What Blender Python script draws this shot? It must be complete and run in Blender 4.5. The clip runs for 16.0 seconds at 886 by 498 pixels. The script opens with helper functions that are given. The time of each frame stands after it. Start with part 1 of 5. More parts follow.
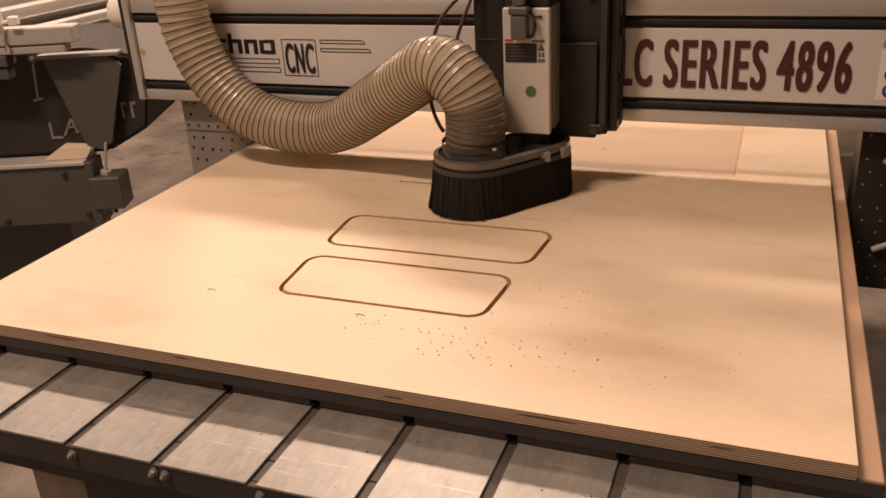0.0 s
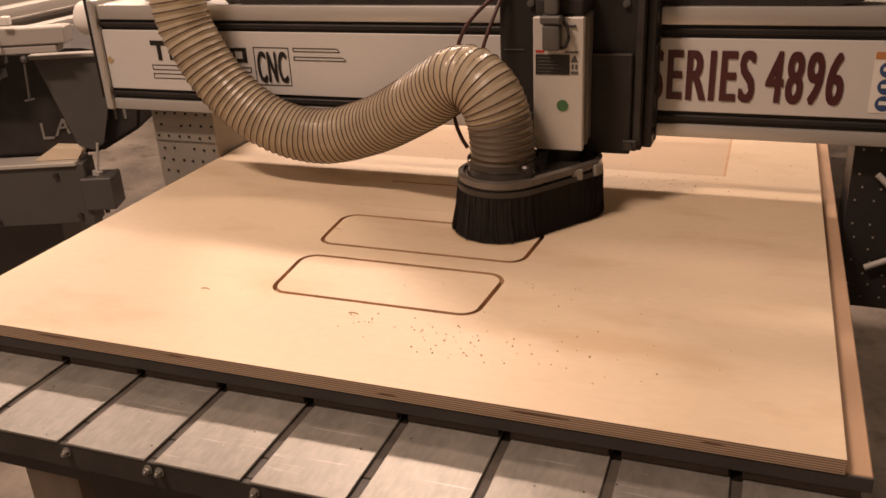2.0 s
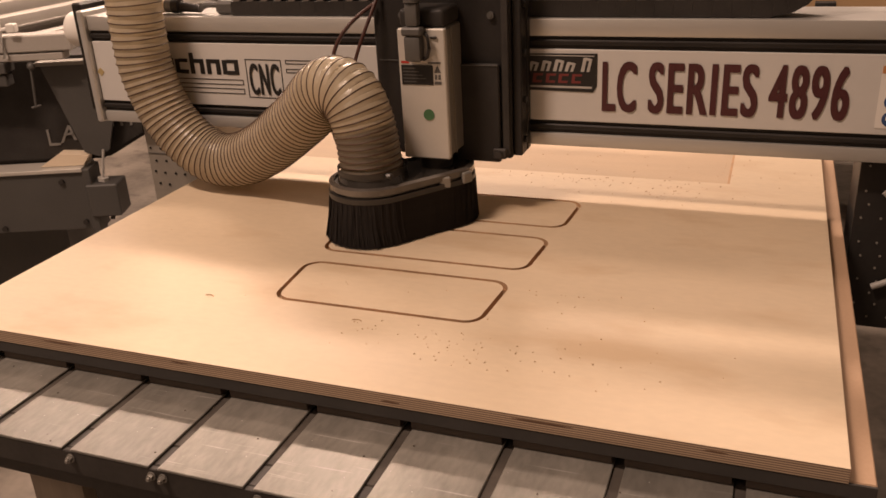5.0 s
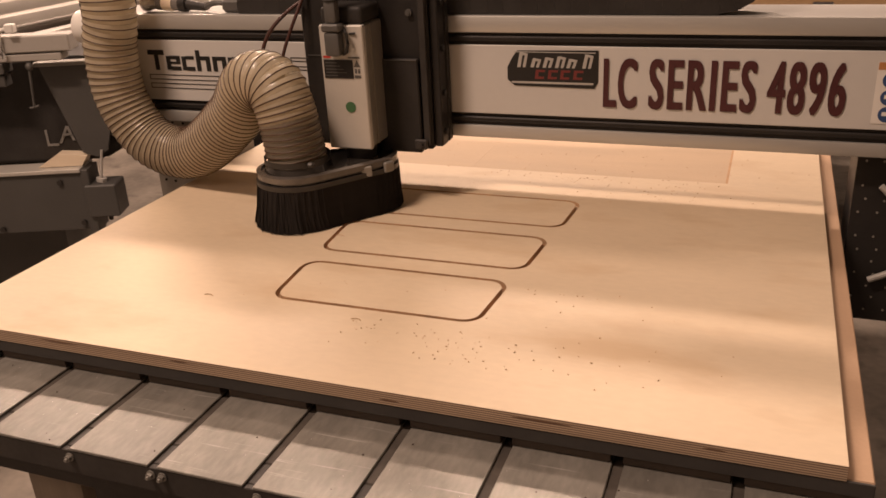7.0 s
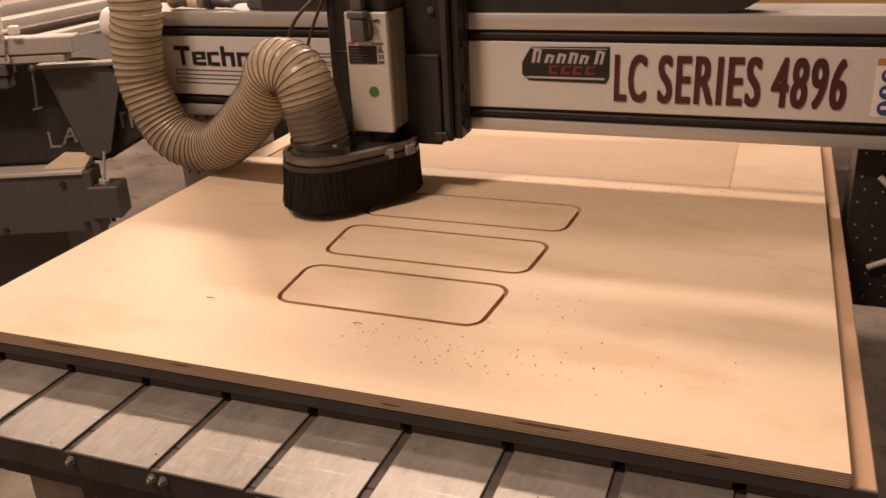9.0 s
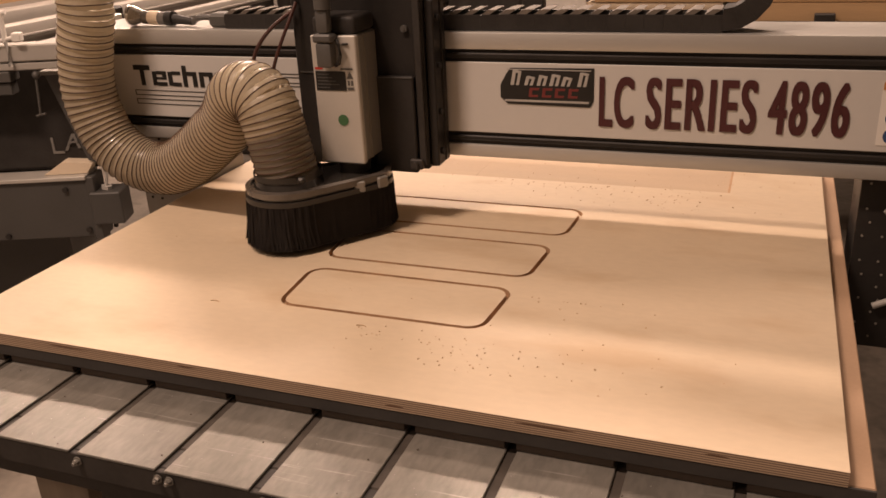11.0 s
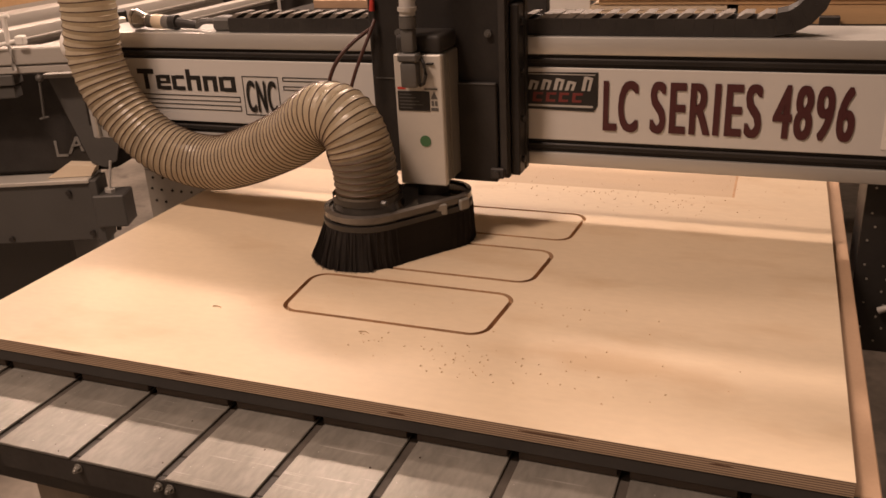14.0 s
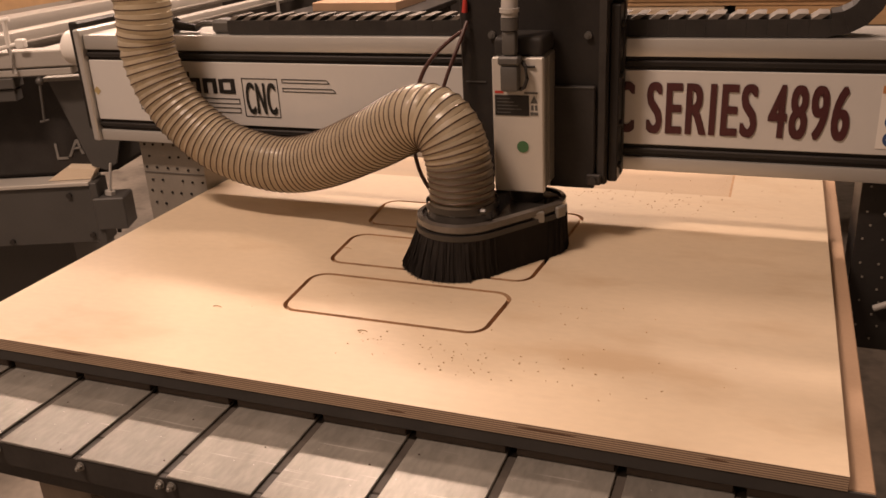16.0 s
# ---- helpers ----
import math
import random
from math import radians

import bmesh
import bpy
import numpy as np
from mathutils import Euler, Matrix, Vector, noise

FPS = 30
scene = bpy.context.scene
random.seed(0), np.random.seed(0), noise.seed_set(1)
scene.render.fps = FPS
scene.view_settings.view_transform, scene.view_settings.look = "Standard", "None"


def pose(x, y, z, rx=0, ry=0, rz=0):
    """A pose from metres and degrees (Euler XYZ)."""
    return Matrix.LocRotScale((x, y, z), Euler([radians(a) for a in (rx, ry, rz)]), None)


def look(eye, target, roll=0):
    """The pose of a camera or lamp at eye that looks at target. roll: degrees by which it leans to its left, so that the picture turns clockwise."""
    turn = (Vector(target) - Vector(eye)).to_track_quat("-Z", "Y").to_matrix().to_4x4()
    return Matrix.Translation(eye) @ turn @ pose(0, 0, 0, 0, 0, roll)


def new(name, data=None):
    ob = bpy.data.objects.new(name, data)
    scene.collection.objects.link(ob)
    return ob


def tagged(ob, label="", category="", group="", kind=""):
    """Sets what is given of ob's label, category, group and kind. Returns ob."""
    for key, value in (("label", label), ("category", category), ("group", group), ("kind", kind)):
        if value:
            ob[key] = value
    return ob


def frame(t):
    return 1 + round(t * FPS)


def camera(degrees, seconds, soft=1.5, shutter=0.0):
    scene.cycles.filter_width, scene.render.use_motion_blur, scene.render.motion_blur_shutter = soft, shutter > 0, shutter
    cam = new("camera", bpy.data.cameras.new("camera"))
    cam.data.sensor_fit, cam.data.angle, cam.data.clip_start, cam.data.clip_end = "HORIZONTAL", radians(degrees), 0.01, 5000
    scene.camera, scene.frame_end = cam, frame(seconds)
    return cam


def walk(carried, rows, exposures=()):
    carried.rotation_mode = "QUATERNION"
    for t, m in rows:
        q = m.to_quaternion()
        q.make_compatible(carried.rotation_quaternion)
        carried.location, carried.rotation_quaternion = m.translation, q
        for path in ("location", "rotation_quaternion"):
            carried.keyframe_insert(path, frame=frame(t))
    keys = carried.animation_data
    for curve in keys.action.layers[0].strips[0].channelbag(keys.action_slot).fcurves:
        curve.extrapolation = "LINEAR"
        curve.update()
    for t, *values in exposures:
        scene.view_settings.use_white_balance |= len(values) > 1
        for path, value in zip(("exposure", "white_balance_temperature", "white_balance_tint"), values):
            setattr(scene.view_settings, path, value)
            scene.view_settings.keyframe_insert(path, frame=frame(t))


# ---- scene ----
cam = camera(54.1, 16.0, soft=1.6)
PATH = [
    (0, (0.496, -0.781, 1.486), (-0.18, 0.921, 0.683), -3.2),
    (0.5, (0.494, -0.784, 1.483), (-0.176, 0.923, 0.684), -3.0),
    (1, (0.493, -0.787, 1.481), (-0.171, 0.922, 0.683), -2.8),
    (1.5, (0.497, -0.788, 1.483), (-0.167, 0.921, 0.684), -2.9),
    (2, (0.497, -0.789, 1.485), (-0.162, 0.922, 0.684), -3.0),
    (2.5, (0.495, -0.788, 1.481), (-0.167, 0.922, 0.682), -3.0),
    (3, (0.493, -0.788, 1.481), (-0.166, 0.921, 0.679), -3.0),
    (3.5, (0.498, -0.787, 1.484), (-0.167, 0.921, 0.684), -3.1),
    (4, (0.498, -0.788, 1.488), (-0.172, 0.92, 0.693), -3.1),
    (6.5, (0.501, -0.79, 1.485), (-0.169, 0.924, 0.702), -3.0),
    (7, (0.499, -0.792, 1.485), (-0.168, 0.923, 0.7), -3.0),
    (7.5, (0.496, -0.792, 1.485), (-0.174, 0.919, 0.696), -2.8),
    (8, (0.496, -0.793, 1.485), (-0.17, 0.92, 0.698), -2.7),
    (8.5, (0.497, -0.79, 1.487), (-0.172, 0.923, 0.7), -2.9),
    (9, (0.498, -0.791, 1.487), (-0.173, 0.924, 0.708), -2.8),
    (11.5, (0.5, -0.805, 1.488), (-0.175, 0.916, 0.725), -2.9),
    (12, (0.501, -0.803, 1.49), (-0.181, 0.916, 0.729), -2.8),
    (12.5, (0.498, -0.803, 1.491), (-0.183, 0.916, 0.729), -2.8),
    (13, (0.498, -0.803, 1.491), (-0.182, 0.916, 0.729), -2.8),
    (13.5, (0.5, -0.8, 1.49), (-0.183, 0.918, 0.728), -2.9),
    (14, (0.498, -0.796, 1.491), (-0.183, 0.923, 0.729), -2.9),
    (14.5, (0.499, -0.796, 1.489), (-0.185, 0.923, 0.731), -3.0),
    (15, (0.5, -0.797, 1.491), (-0.184, 0.921, 0.728), -3.0),
    (15.5, (0.501, -0.801, 1.49), (-0.182, 0.919, 0.73), -3.1),
    (16, (0.504, -0.806, 1.491), (-0.177, 0.915, 0.734), -3.1),
]
walk(cam, [(t, look(eye, target, roll)) for t, eye, target, roll in PATH])


# ---------------------------------------------------------------- light
def area(name, loc, target, sx, sy, watts, color):
    d = bpy.data.lights.new(name, "AREA")
    d.shape, d.size, d.size_y, d.energy, d.color = "RECTANGLE", sx, sy, watts, color
    ob = new(name, d)
    ob.matrix_world = look(loc, target)
    return ob


WARM = (1.0, 0.712, 0.558)
KEY = area("ceiling_lamp_near", (-1.6, 3.95, 4.15), (-1.6, 0.8, 0.93), 2.0, 0.26, 248, WARM)
ROW = area("ceiling_lamp_far", (-4.9, 3.95, 4.15), (-4.9, 0.5, 0.93), 2.2, 0.3, 152, WARM)
# Soft fill added from the front left; stands for no known fixture.
FRONT = area("fill_lamp_front", (-2.6, -3.2, 4.3), (-0.3, 0.6, 0.9), 2.4, 1.0, 32, WARM)
ASIDE = area("ceiling_lamp_aside", (-1.2, -1.25, 4.6), (-1.2, 0.6, 0.9), 1.0, 0.22, 136, WARM)
# Unseen overhead fill, added to lift the far and right plywood.
OVER = area("fill_lamp_over", (0.5, 2.4, 4.7), (0.5, 1.2, 0.9), 2.4, 0.5, 62, WARM)

world = bpy.data.worlds.new("hall_air")
scene.world = world
world.use_nodes = True
world.node_tree.nodes["Background"].inputs[0].default_value = (1.0, 0.78, 0.55, 1)
world.node_tree.nodes["Background"].inputs[1].default_value = 0.135
scene.view_settings.exposure = 0.0


# ---------------------------------------------------------------- materials
def material(name, color, rough=0.5, metal=0.0, vary=0.15, scale=8.0, stretch=(1, 1, 1), bump=0.05, fine=120.0,
             spots=0.0, spot_color=(0.05, 0.04, 0.03), alpha=1.0, coat=0.0, obj_rand=0.0, rough_vary=0.12):
    """Principled surface with variation at two scales, in object space."""
    m = bpy.data.materials.new(name)
    m.use_nodes = True
    nt = m.node_tree
    n, l = nt.nodes, nt.links
    b = n["Principled BSDF"]
    tc = n.new("ShaderNodeTexCoord")
    mp = n.new("ShaderNodeMapping")
    mp.inputs["Scale"].default_value = stretch
    l.new(tc.outputs["Object"], mp.inputs["Vector"])
    big = n.new("ShaderNodeTexNoise")
    big.inputs["Scale"].default_value, big.inputs["Detail"].default_value = scale, 4
    small = n.new("ShaderNodeTexNoise")
    small.inputs["Scale"].default_value, small.inputs["Detail"].default_value = fine, 3
    for t in (big, small):
        l.new(mp.outputs[0], t.inputs["Vector"])
    mix = n.new("ShaderNodeMix")
    mix.data_type = "RGBA"
    dark = tuple(c * (1 - vary) for c in color) + (1,)
    light = tuple(min(1, c * (1 + vary)) for c in color) + (1,)
    mix.inputs[6].default_value, mix.inputs[7].default_value = dark, light
    add = n.new("ShaderNodeMath")
    add.operation = "MULTIPLY_ADD"
    l.new(small.outputs["Fac"], add.inputs[0])
    add.inputs[1].default_value = 0.5
    half = n.new("ShaderNodeMath")
    half.operation = "MULTIPLY_ADD"
    half.inputs[1].default_value, half.inputs[2].default_value = 1.5, -0.5
    l.new(big.outputs["Fac"], half.inputs[0])
    l.new(half.outputs[0], add.inputs[2])
    l.new(add.outputs[0], mix.inputs[0])
    last = mix.outputs[2]
    if obj_rand:
        oi = n.new("ShaderNodeObjectInfo")
        hs = n.new("ShaderNodeHueSaturation")
        mr = n.new("ShaderNodeMapRange")
        mr.inputs[3].default_value, mr.inputs[4].default_value = 1 - obj_rand, 1 + obj_rand
        l.new(oi.outputs["Random"], mr.inputs[0])
        l.new(mr.outputs[0], hs.inputs["Value"])
        l.new(last, hs.inputs["Color"])
        last = hs.outputs[0]
    if spots:
        sp = n.new("ShaderNodeTexNoise")
        sp.inputs["Scale"].default_value, sp.inputs["Detail"].default_value = scale * 2.7, 6
        l.new(mp.outputs[0], sp.inputs["Vector"])
        rp = n.new("ShaderNodeMapRange")
        rp.inputs[1].default_value, rp.inputs[2].default_value = 0.55, 0.75
        rp.inputs[4].default_value = spots
        l.new(sp.outputs["Fac"], rp.inputs[0])
        m2 = n.new("ShaderNodeMix")
        m2.data_type = "RGBA"
        m2.inputs[7].default_value = (*spot_color, 1)
        l.new(rp.outputs[0], m2.inputs[0])
        l.new(last, m2.inputs[6])
        last = m2.outputs[2]
    l.new(last, b.inputs["Base Color"])
    rr = n.new("ShaderNodeMapRange")
    rr.inputs[3].default_value, rr.inputs[4].default_value = max(0.02, rough - rough_vary), min(1, rough + rough_vary)
    l.new(big.outputs["Fac"], rr.inputs[0])
    l.new(rr.outputs[0], b.inputs["Roughness"])
    b.inputs["Metallic"].default_value = metal
    b.inputs["Coat Weight"].default_value = coat
    if bump:
        bp = n.new("ShaderNodeBump")
        bp.inputs["Strength"].default_value, bp.inputs["Distance"].default_value = bump, 0.002
        l.new(small.outputs["Fac"], bp.inputs["Height"])
        l.new(bp.outputs[0], b.inputs["Normal"])
    return m


def edge_ply(name):
    """Plywood edge: thin plies stacked in z, dark glue lines and voids."""
    m = material(name, (0.50, 0.37, 0.26), 0.75, vary=0.25, scale=3, stretch=(0.6, 0.6, 40), fine=60)
    nt = m.node_tree
    n, l = nt.nodes, nt.links
    b = n["Principled BSDF"]
    src = b.inputs["Base Color"].links[0].from_socket
    tc = n.new("ShaderNodeTexCoord")
    sep = n.new("ShaderNodeSeparateXYZ")
    l.new(tc.outputs["Object"], sep.inputs[0])
    mul = n.new("ShaderNodeMath")
    mul.operation = "MULTIPLY"
    mul.inputs[1].default_value = 2 * math.pi / 0.0029
    l.new(sep.outputs["Z"], mul.inputs[0])
    sn = n.new("ShaderNodeMath")
    sn.operation = "SINE"
    l.new(mul.outputs[0], sn.inputs[0])
    mr = n.new("ShaderNodeMapRange")
    mr.inputs[1].default_value, mr.inputs[2].default_value = -0.5, 0.7
    mr.inputs[3].default_value, mr.inputs[4].default_value = 0.0, 0.92
    l.new(sn.outputs[0], mr.inputs[0])
    mx = n.new("ShaderNodeMix")
    mx.data_type = "RGBA"
    mx.inputs[7].default_value = (0.155, 0.095, 0.058, 1)
    l.new(mr.outputs[0], mx.inputs[0])
    l.new(src, mx.inputs[6])
    l.new(mx.outputs[2], b.inputs["Base Color"])
    return m


M_PLY = material("birch_face", (0.60, 0.485, 0.345), 0.6, vary=0.13, scale=2.6, stretch=(0.7, 1.5, 1), bump=0.06, fine=70,
                 spots=0.62, spot_color=(0.47, 0.33, 0.195))
M_EDGE = edge_ply("birch_edge")
M_GROOVE = material("routed_ply", (0.47, 0.30, 0.17), 0.85, vary=0.35, scale=25, fine=250, bump=0.3)
M_MILLED = material("milled_ply", (0.49, 0.375, 0.26), 0.75, vary=0.12, scale=5, stretch=(0.6, 3, 1), fine=150, bump=0.1)
M_MDF = material("mdf", (0.42, 0.28, 0.18), 0.8, vary=0.12, scale=6, fine=200, bump=0.1)
M_VOID = material("ply_void", (0.15, 0.085, 0.05), 0.9, vary=0.3, scale=40, bump=0.0)
# Packing brown darkened for the shade under the board; also colours dark crumbs.
M_PACK = material("shaded_packing_and_crumb", (0.085, 0.066, 0.052), 0.85, vary=0.2, scale=8, fine=150, bump=0.1)
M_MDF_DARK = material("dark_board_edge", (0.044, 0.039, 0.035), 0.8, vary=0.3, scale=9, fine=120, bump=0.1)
M_STEEL = material("ground_steel", (0.195, 0.184, 0.163), 0.42, 0.24, vary=0.55, scale=11, stretch=(1.0, 0.35, 1), fine=160, bump=0.06,
                   spots=0.55, spot_color=(0.085, 0.075, 0.062), obj_rand=0.16, rough_vary=0.2)


def scratched(m):
    """Fine bright scratches and dull smears on bare steel."""
    nt = m.node_tree
    n, l = nt.nodes, nt.links
    b = n["Principled BSDF"]
    src = b.inputs["Base Color"].links[0].from_socket
    tc, mp, vo = n.new("ShaderNodeTexCoord"), n.new("ShaderNodeMapping"), n.new("ShaderNodeTexNoise")
    mp.inputs["Scale"].default_value, mp.inputs["Rotation"].default_value = (7, 160, 1), (0, 0, radians(-14))
    oi = n.new("ShaderNodeObjectInfo")
    l.new(tc.outputs["Object"], mp.inputs["Vector"])
    ad = n.new("ShaderNodeVectorMath")
    ad.operation = "MULTIPLY_ADD"
    ad.inputs[1].default_value = (31, 17, 5)
    l.new(oi.outputs["Random"], ad.inputs[0])
    l.new(mp.outputs[0], ad.inputs[2])
    l.new(ad.outputs[0], vo.inputs["Vector"])
    vo.inputs["Scale"].default_value, vo.inputs["Detail"].default_value = 1.0, 2
    mr = n.new("ShaderNodeMapRange")
    mr.inputs[1].default_value, mr.inputs[2].default_value, mr.inputs[4].default_value = 0.66, 0.74, 0.36
    l.new(vo.outputs["Fac"], mr.inputs[0])
    mx = n.new("ShaderNodeMix")
    mx.data_type = "RGBA"
    mx.inputs[7].default_value = (0.55, 0.53, 0.50, 1)
    l.new(mr.outputs[0], mx.inputs[0])
    l.new(src, mx.inputs[6])
    l.new(mx.outputs[2], b.inputs["Base Color"])
    return m


scratched(M_STEEL)
M_STEEL.node_tree.nodes["Principled BSDF"].inputs["Specular IOR Level"].default_value = 0.28
M_DARK = material("dark_steel", (0.052, 0.047, 0.043), 0.55, 0.3, vary=0.35, scale=14, fine=120, bump=0.1)
M_BLACK = material("black_anodised", (0.029, 0.0262, 0.0242), 0.42, 0.2, vary=0.3, scale=10, fine=180, bump=0.03)
M_BLACKP = material("black_plastic", (0.033, 0.030, 0.0277), 0.5, vary=0.3, scale=16, fine=150, bump=0.08)
M_ALU = material("aluminium", (0.55, 0.535, 0.505), 0.42, 0.55, vary=0.07, scale=6, stretch=(0.2, 1, 1), fine=140, bump=0.02)
M_PANEL = material("white_panel", (0.585, 0.57, 0.545), 0.38, 0.1, vary=0.04, scale=4, fine=80, bump=0.01)
M_WHITEP = material("white_plastic", (0.74, 0.71, 0.66), 0.4, vary=0.05, scale=8, fine=80, bump=0.02)
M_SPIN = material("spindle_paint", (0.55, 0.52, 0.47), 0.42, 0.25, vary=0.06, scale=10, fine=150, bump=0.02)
# Front paint at about half tone: the side's shade is in the colour.
M_SPIN_SIDE = material("spindle_side_shaded", (0.26, 0.245, 0.22), 0.5, 0.4, vary=0.1, scale=10, fine=150, bump=0.05)
M_GREY = material("grey_paint", (0.080, 0.076, 0.071), 0.5, 0.1, vary=0.12, scale=7, fine=110, bump=0.05)
M_GREYD = material("connector_grey", (0.10, 0.095, 0.088), 0.5, 0.2, vary=0.15, scale=20, fine=150, bump=0.05)
M_MAROON = material("maroon_vinyl", (0.062, 0.013, 0.015), 0.45, vary=0.1, scale=12, bump=0.0)
M_INK = material("black_vinyl", (0.012, 0.011, 0.010), 0.45, vary=0.1, scale=12, bump=0.0)
M_RED = material("red_print", (0.42, 0.035, 0.025), 0.5, vary=0.1, scale=20, bump=0.0)
M_CHROME = material("worn_chrome", (0.46, 0.44, 0.41), 0.22, 0.9, vary=0.2, scale=20, fine=150, bump=0.03)
M_REDDULL = material("dull_red_print", (0.16, 0.028, 0.025), 0.5, vary=0.15, scale=30, bump=0.0)
M_SILVER = material("silver_print", (0.42, 0.40, 0.37), 0.45, vary=0.1, scale=20, bump=0.0)
M_MARK = material("dull_white_print", (0.20, 0.19, 0.175), 0.6, vary=0.3, scale=30, bump=0.0)
M_BLUE = material("blue_print", (0.03, 0.065, 0.17), 0.5, vary=0.1, scale=20, bump=0.0)
M_YELLOW = material("yellow_print", (0.40, 0.31, 0.15), 0.5, vary=0.1, scale=20, bump=0.0)
M_ORANGE = material("orange_print", (0.45, 0.20, 0.07), 0.5, vary=0.1, scale=20, bump=0.0)
M_GREEN = material("green_dot_paint", (0.052, 0.135, 0.056), 0.5, vary=0.15, scale=60, bump=0.0)
M_HOSE = material("clear_ribbed_vinyl", (0.49, 0.425, 0.32), 0.24, vary=0.28, scale=22, fine=130, bump=0.6, coat=0.25, obj_rand=0.10)


def see_through(m, share, color):
    """Lets light through a thin film."""
    nt = m.node_tree
    n, l = nt.nodes, nt.links
    tr, mx = n.new("ShaderNodeBsdfTranslucent"), n.new("ShaderNodeMixShader")
    tr.inputs["Color"].default_value = (*color, 1)
    mx.inputs[0].default_value = share
    l.new(n["Principled BSDF"].outputs[0], mx.inputs[1])
    l.new(tr.outputs[0], mx.inputs[2])
    l.new(mx.outputs[0], n["Material Output"].inputs["Surface"])


M_HOSE_END = material("clear_hose_end", (0.17, 0.148, 0.115), 0.18, vary=0.35, scale=26, fine=110, bump=0.7, coat=0.5, obj_rand=0.2)
see_through(M_HOSE, 0.48, (0.82, 0.735, 0.585))
see_through(M_HOSE_END, 0.40, (0.72, 0.62, 0.48))
M_CABLE = material("red_brown_cable", (0.060, 0.022, 0.016), 0.4, vary=0.2, scale=30, bump=0.0)
M_WIRE = material("bronze_helix", (0.068, 0.036, 0.019), 0.4, 0.1, vary=0.25, scale=30, bump=0.05)
M_BRISTLE = material("black_bristle", (0.028, 0.0247, 0.0228), 0.95, vary=0.12, scale=60, bump=0.0)
M_BRISTLE.node_tree.nodes["Principled BSDF"].inputs["Specular IOR Level"].default_value = 0.06
M_CAST = material("cast_clear_plastic", (0.038, 0.034, 0.030), 0.16, 0.1, vary=0.3, scale=20, fine=120, bump=0.1, coat=0.5)
M_BAND = material("shoe_band", (0.040, 0.036, 0.032), 0.38, 0.3, vary=0.15, scale=20, fine=120, bump=0.05)
M_CONCRETE = material("stained_concrete", (0.20, 0.172, 0.142), 0.6, vary=0.6, scale=3.2, fine=30, bump=0.25, spots=0.9,
                      spot_color=(0.075, 0.06, 0.048), rough_vary=0.2)
M_WALL = material("painted_block", (0.42, 0.38, 0.33), 0.8, vary=0.12, scale=1.5, fine=40, bump=0.1)
M_CEIL = material("ceiling_sheet", (0.50, 0.47, 0.42), 0.8, vary=0.1, scale=1.0, fine=20, bump=0.05)
M_PINE = material("pine_board", (0.50, 0.325, 0.17), 0.6, vary=0.18, scale=3, stretch=(0.4, 6, 6), fine=60, bump=0.05, obj_rand=0.12)
M_PALE = material("pale_board", (0.72, 0.60, 0.45), 0.65, vary=0.1, scale=3, stretch=(0.4, 4, 4), fine=60, bump=0.05, obj_rand=0.1)
M_GLASS_JAR = material("smoked_clear_plastic", (0.16, 0.15, 0.14), 0.15, vary=0.2, scale=12, bump=0.0, coat=0.5)
M_RAIL = material("dull_aluminium_rail", (0.40, 0.375, 0.34), 0.5, 0.1, vary=0.1, scale=5, fine=90, bump=0.03)
M_POST = material("dull_timber_post", (0.30, 0.245, 0.19), 0.75, vary=0.2, scale=6, stretch=(4, 4, 0.5), fine=60, bump=0.1)
M_CHIP = material("wood_chip", (0.58, 0.42, 0.27), 0.8, vary=0.3, scale=80, bump=0.1)
# Bed lies shallow, so the slots' shade is mixed into this dusty tone.
M_SLOT = material("dusty_shaded_slot_floor", (0.06, 0.05, 0.041), 0.8, vary=0.4, scale=14, fine=120, bump=0.15)
M_LIP = material("cloudy_plastic_lip", (0.092, 0.080, 0.069), 0.2, 0.1, vary=0.3, scale=24, fine=120, bump=0.1, coat=0.5)
# Paler than the links: dust, with the highlight on the bar tops painted in.
M_LINK_BAR = material("dusty_lit_link_bar", (0.14, 0.118, 0.096), 0.7, vary=0.3, scale=30, fine=120, bump=0.1)
M_BIN = material("blue_plastic", (0.035, 0.13, 0.34), 0.45, vary=0.1, scale=10, fine=120, bump=0.03)
M_LEG = material("grey_perforated_plate", (0.27, 0.245, 0.21), 0.55, 0.3, vary=0.15, scale=9, fine=140, bump=0.05)
M_HOLE = material("hole_shade", (0.02, 0.018, 0.016), 0.8, vary=0.2, scale=30, bump=0.0)
for dull in (M_BLACK, M_BLACKP, M_HOLE, M_DARK):
    dull.node_tree.nodes["Principled BSDF"].inputs["Specular IOR Level"].default_value = 0.22


# ---------------------------------------------------------------- mesh helpers
def mesh_of(name, bm, *mats):
    me = bpy.data.meshes.new(name)
    bm.normal_update()
    bm.to_mesh(me)
    bm.free()
    for m in mats:
        me.materials.append(m)
    return me


def smooth(ob, angle=35):
    me = ob.data
    me.polygons.foreach_set("use_smooth", [True] * len(me.polygons))
    lim = math.cos(radians(angle))
    bm = bmesh.new()
    bm.from_mesh(me)
    for e in bm.edges:
        if len(e.link_faces) == 2 and e.link_faces[0].normal.dot(e.link_faces[1].normal) < lim:
            e.smooth = False
    bm.to_mesh(me)
    bm.free()
    return ob


def part(name, bm, mats, parent=None, label="", at=None):
    mats = mats if isinstance(mats, (tuple, list)) else (mats,)
    ob = new(name, mesh_of(name, bm, *mats))
    smooth(ob)
    if parent is not None:
        ob.parent = parent
    if at is not None:
        ob.matrix_basis = at
    if label:
        tagged(ob, label)
    return ob


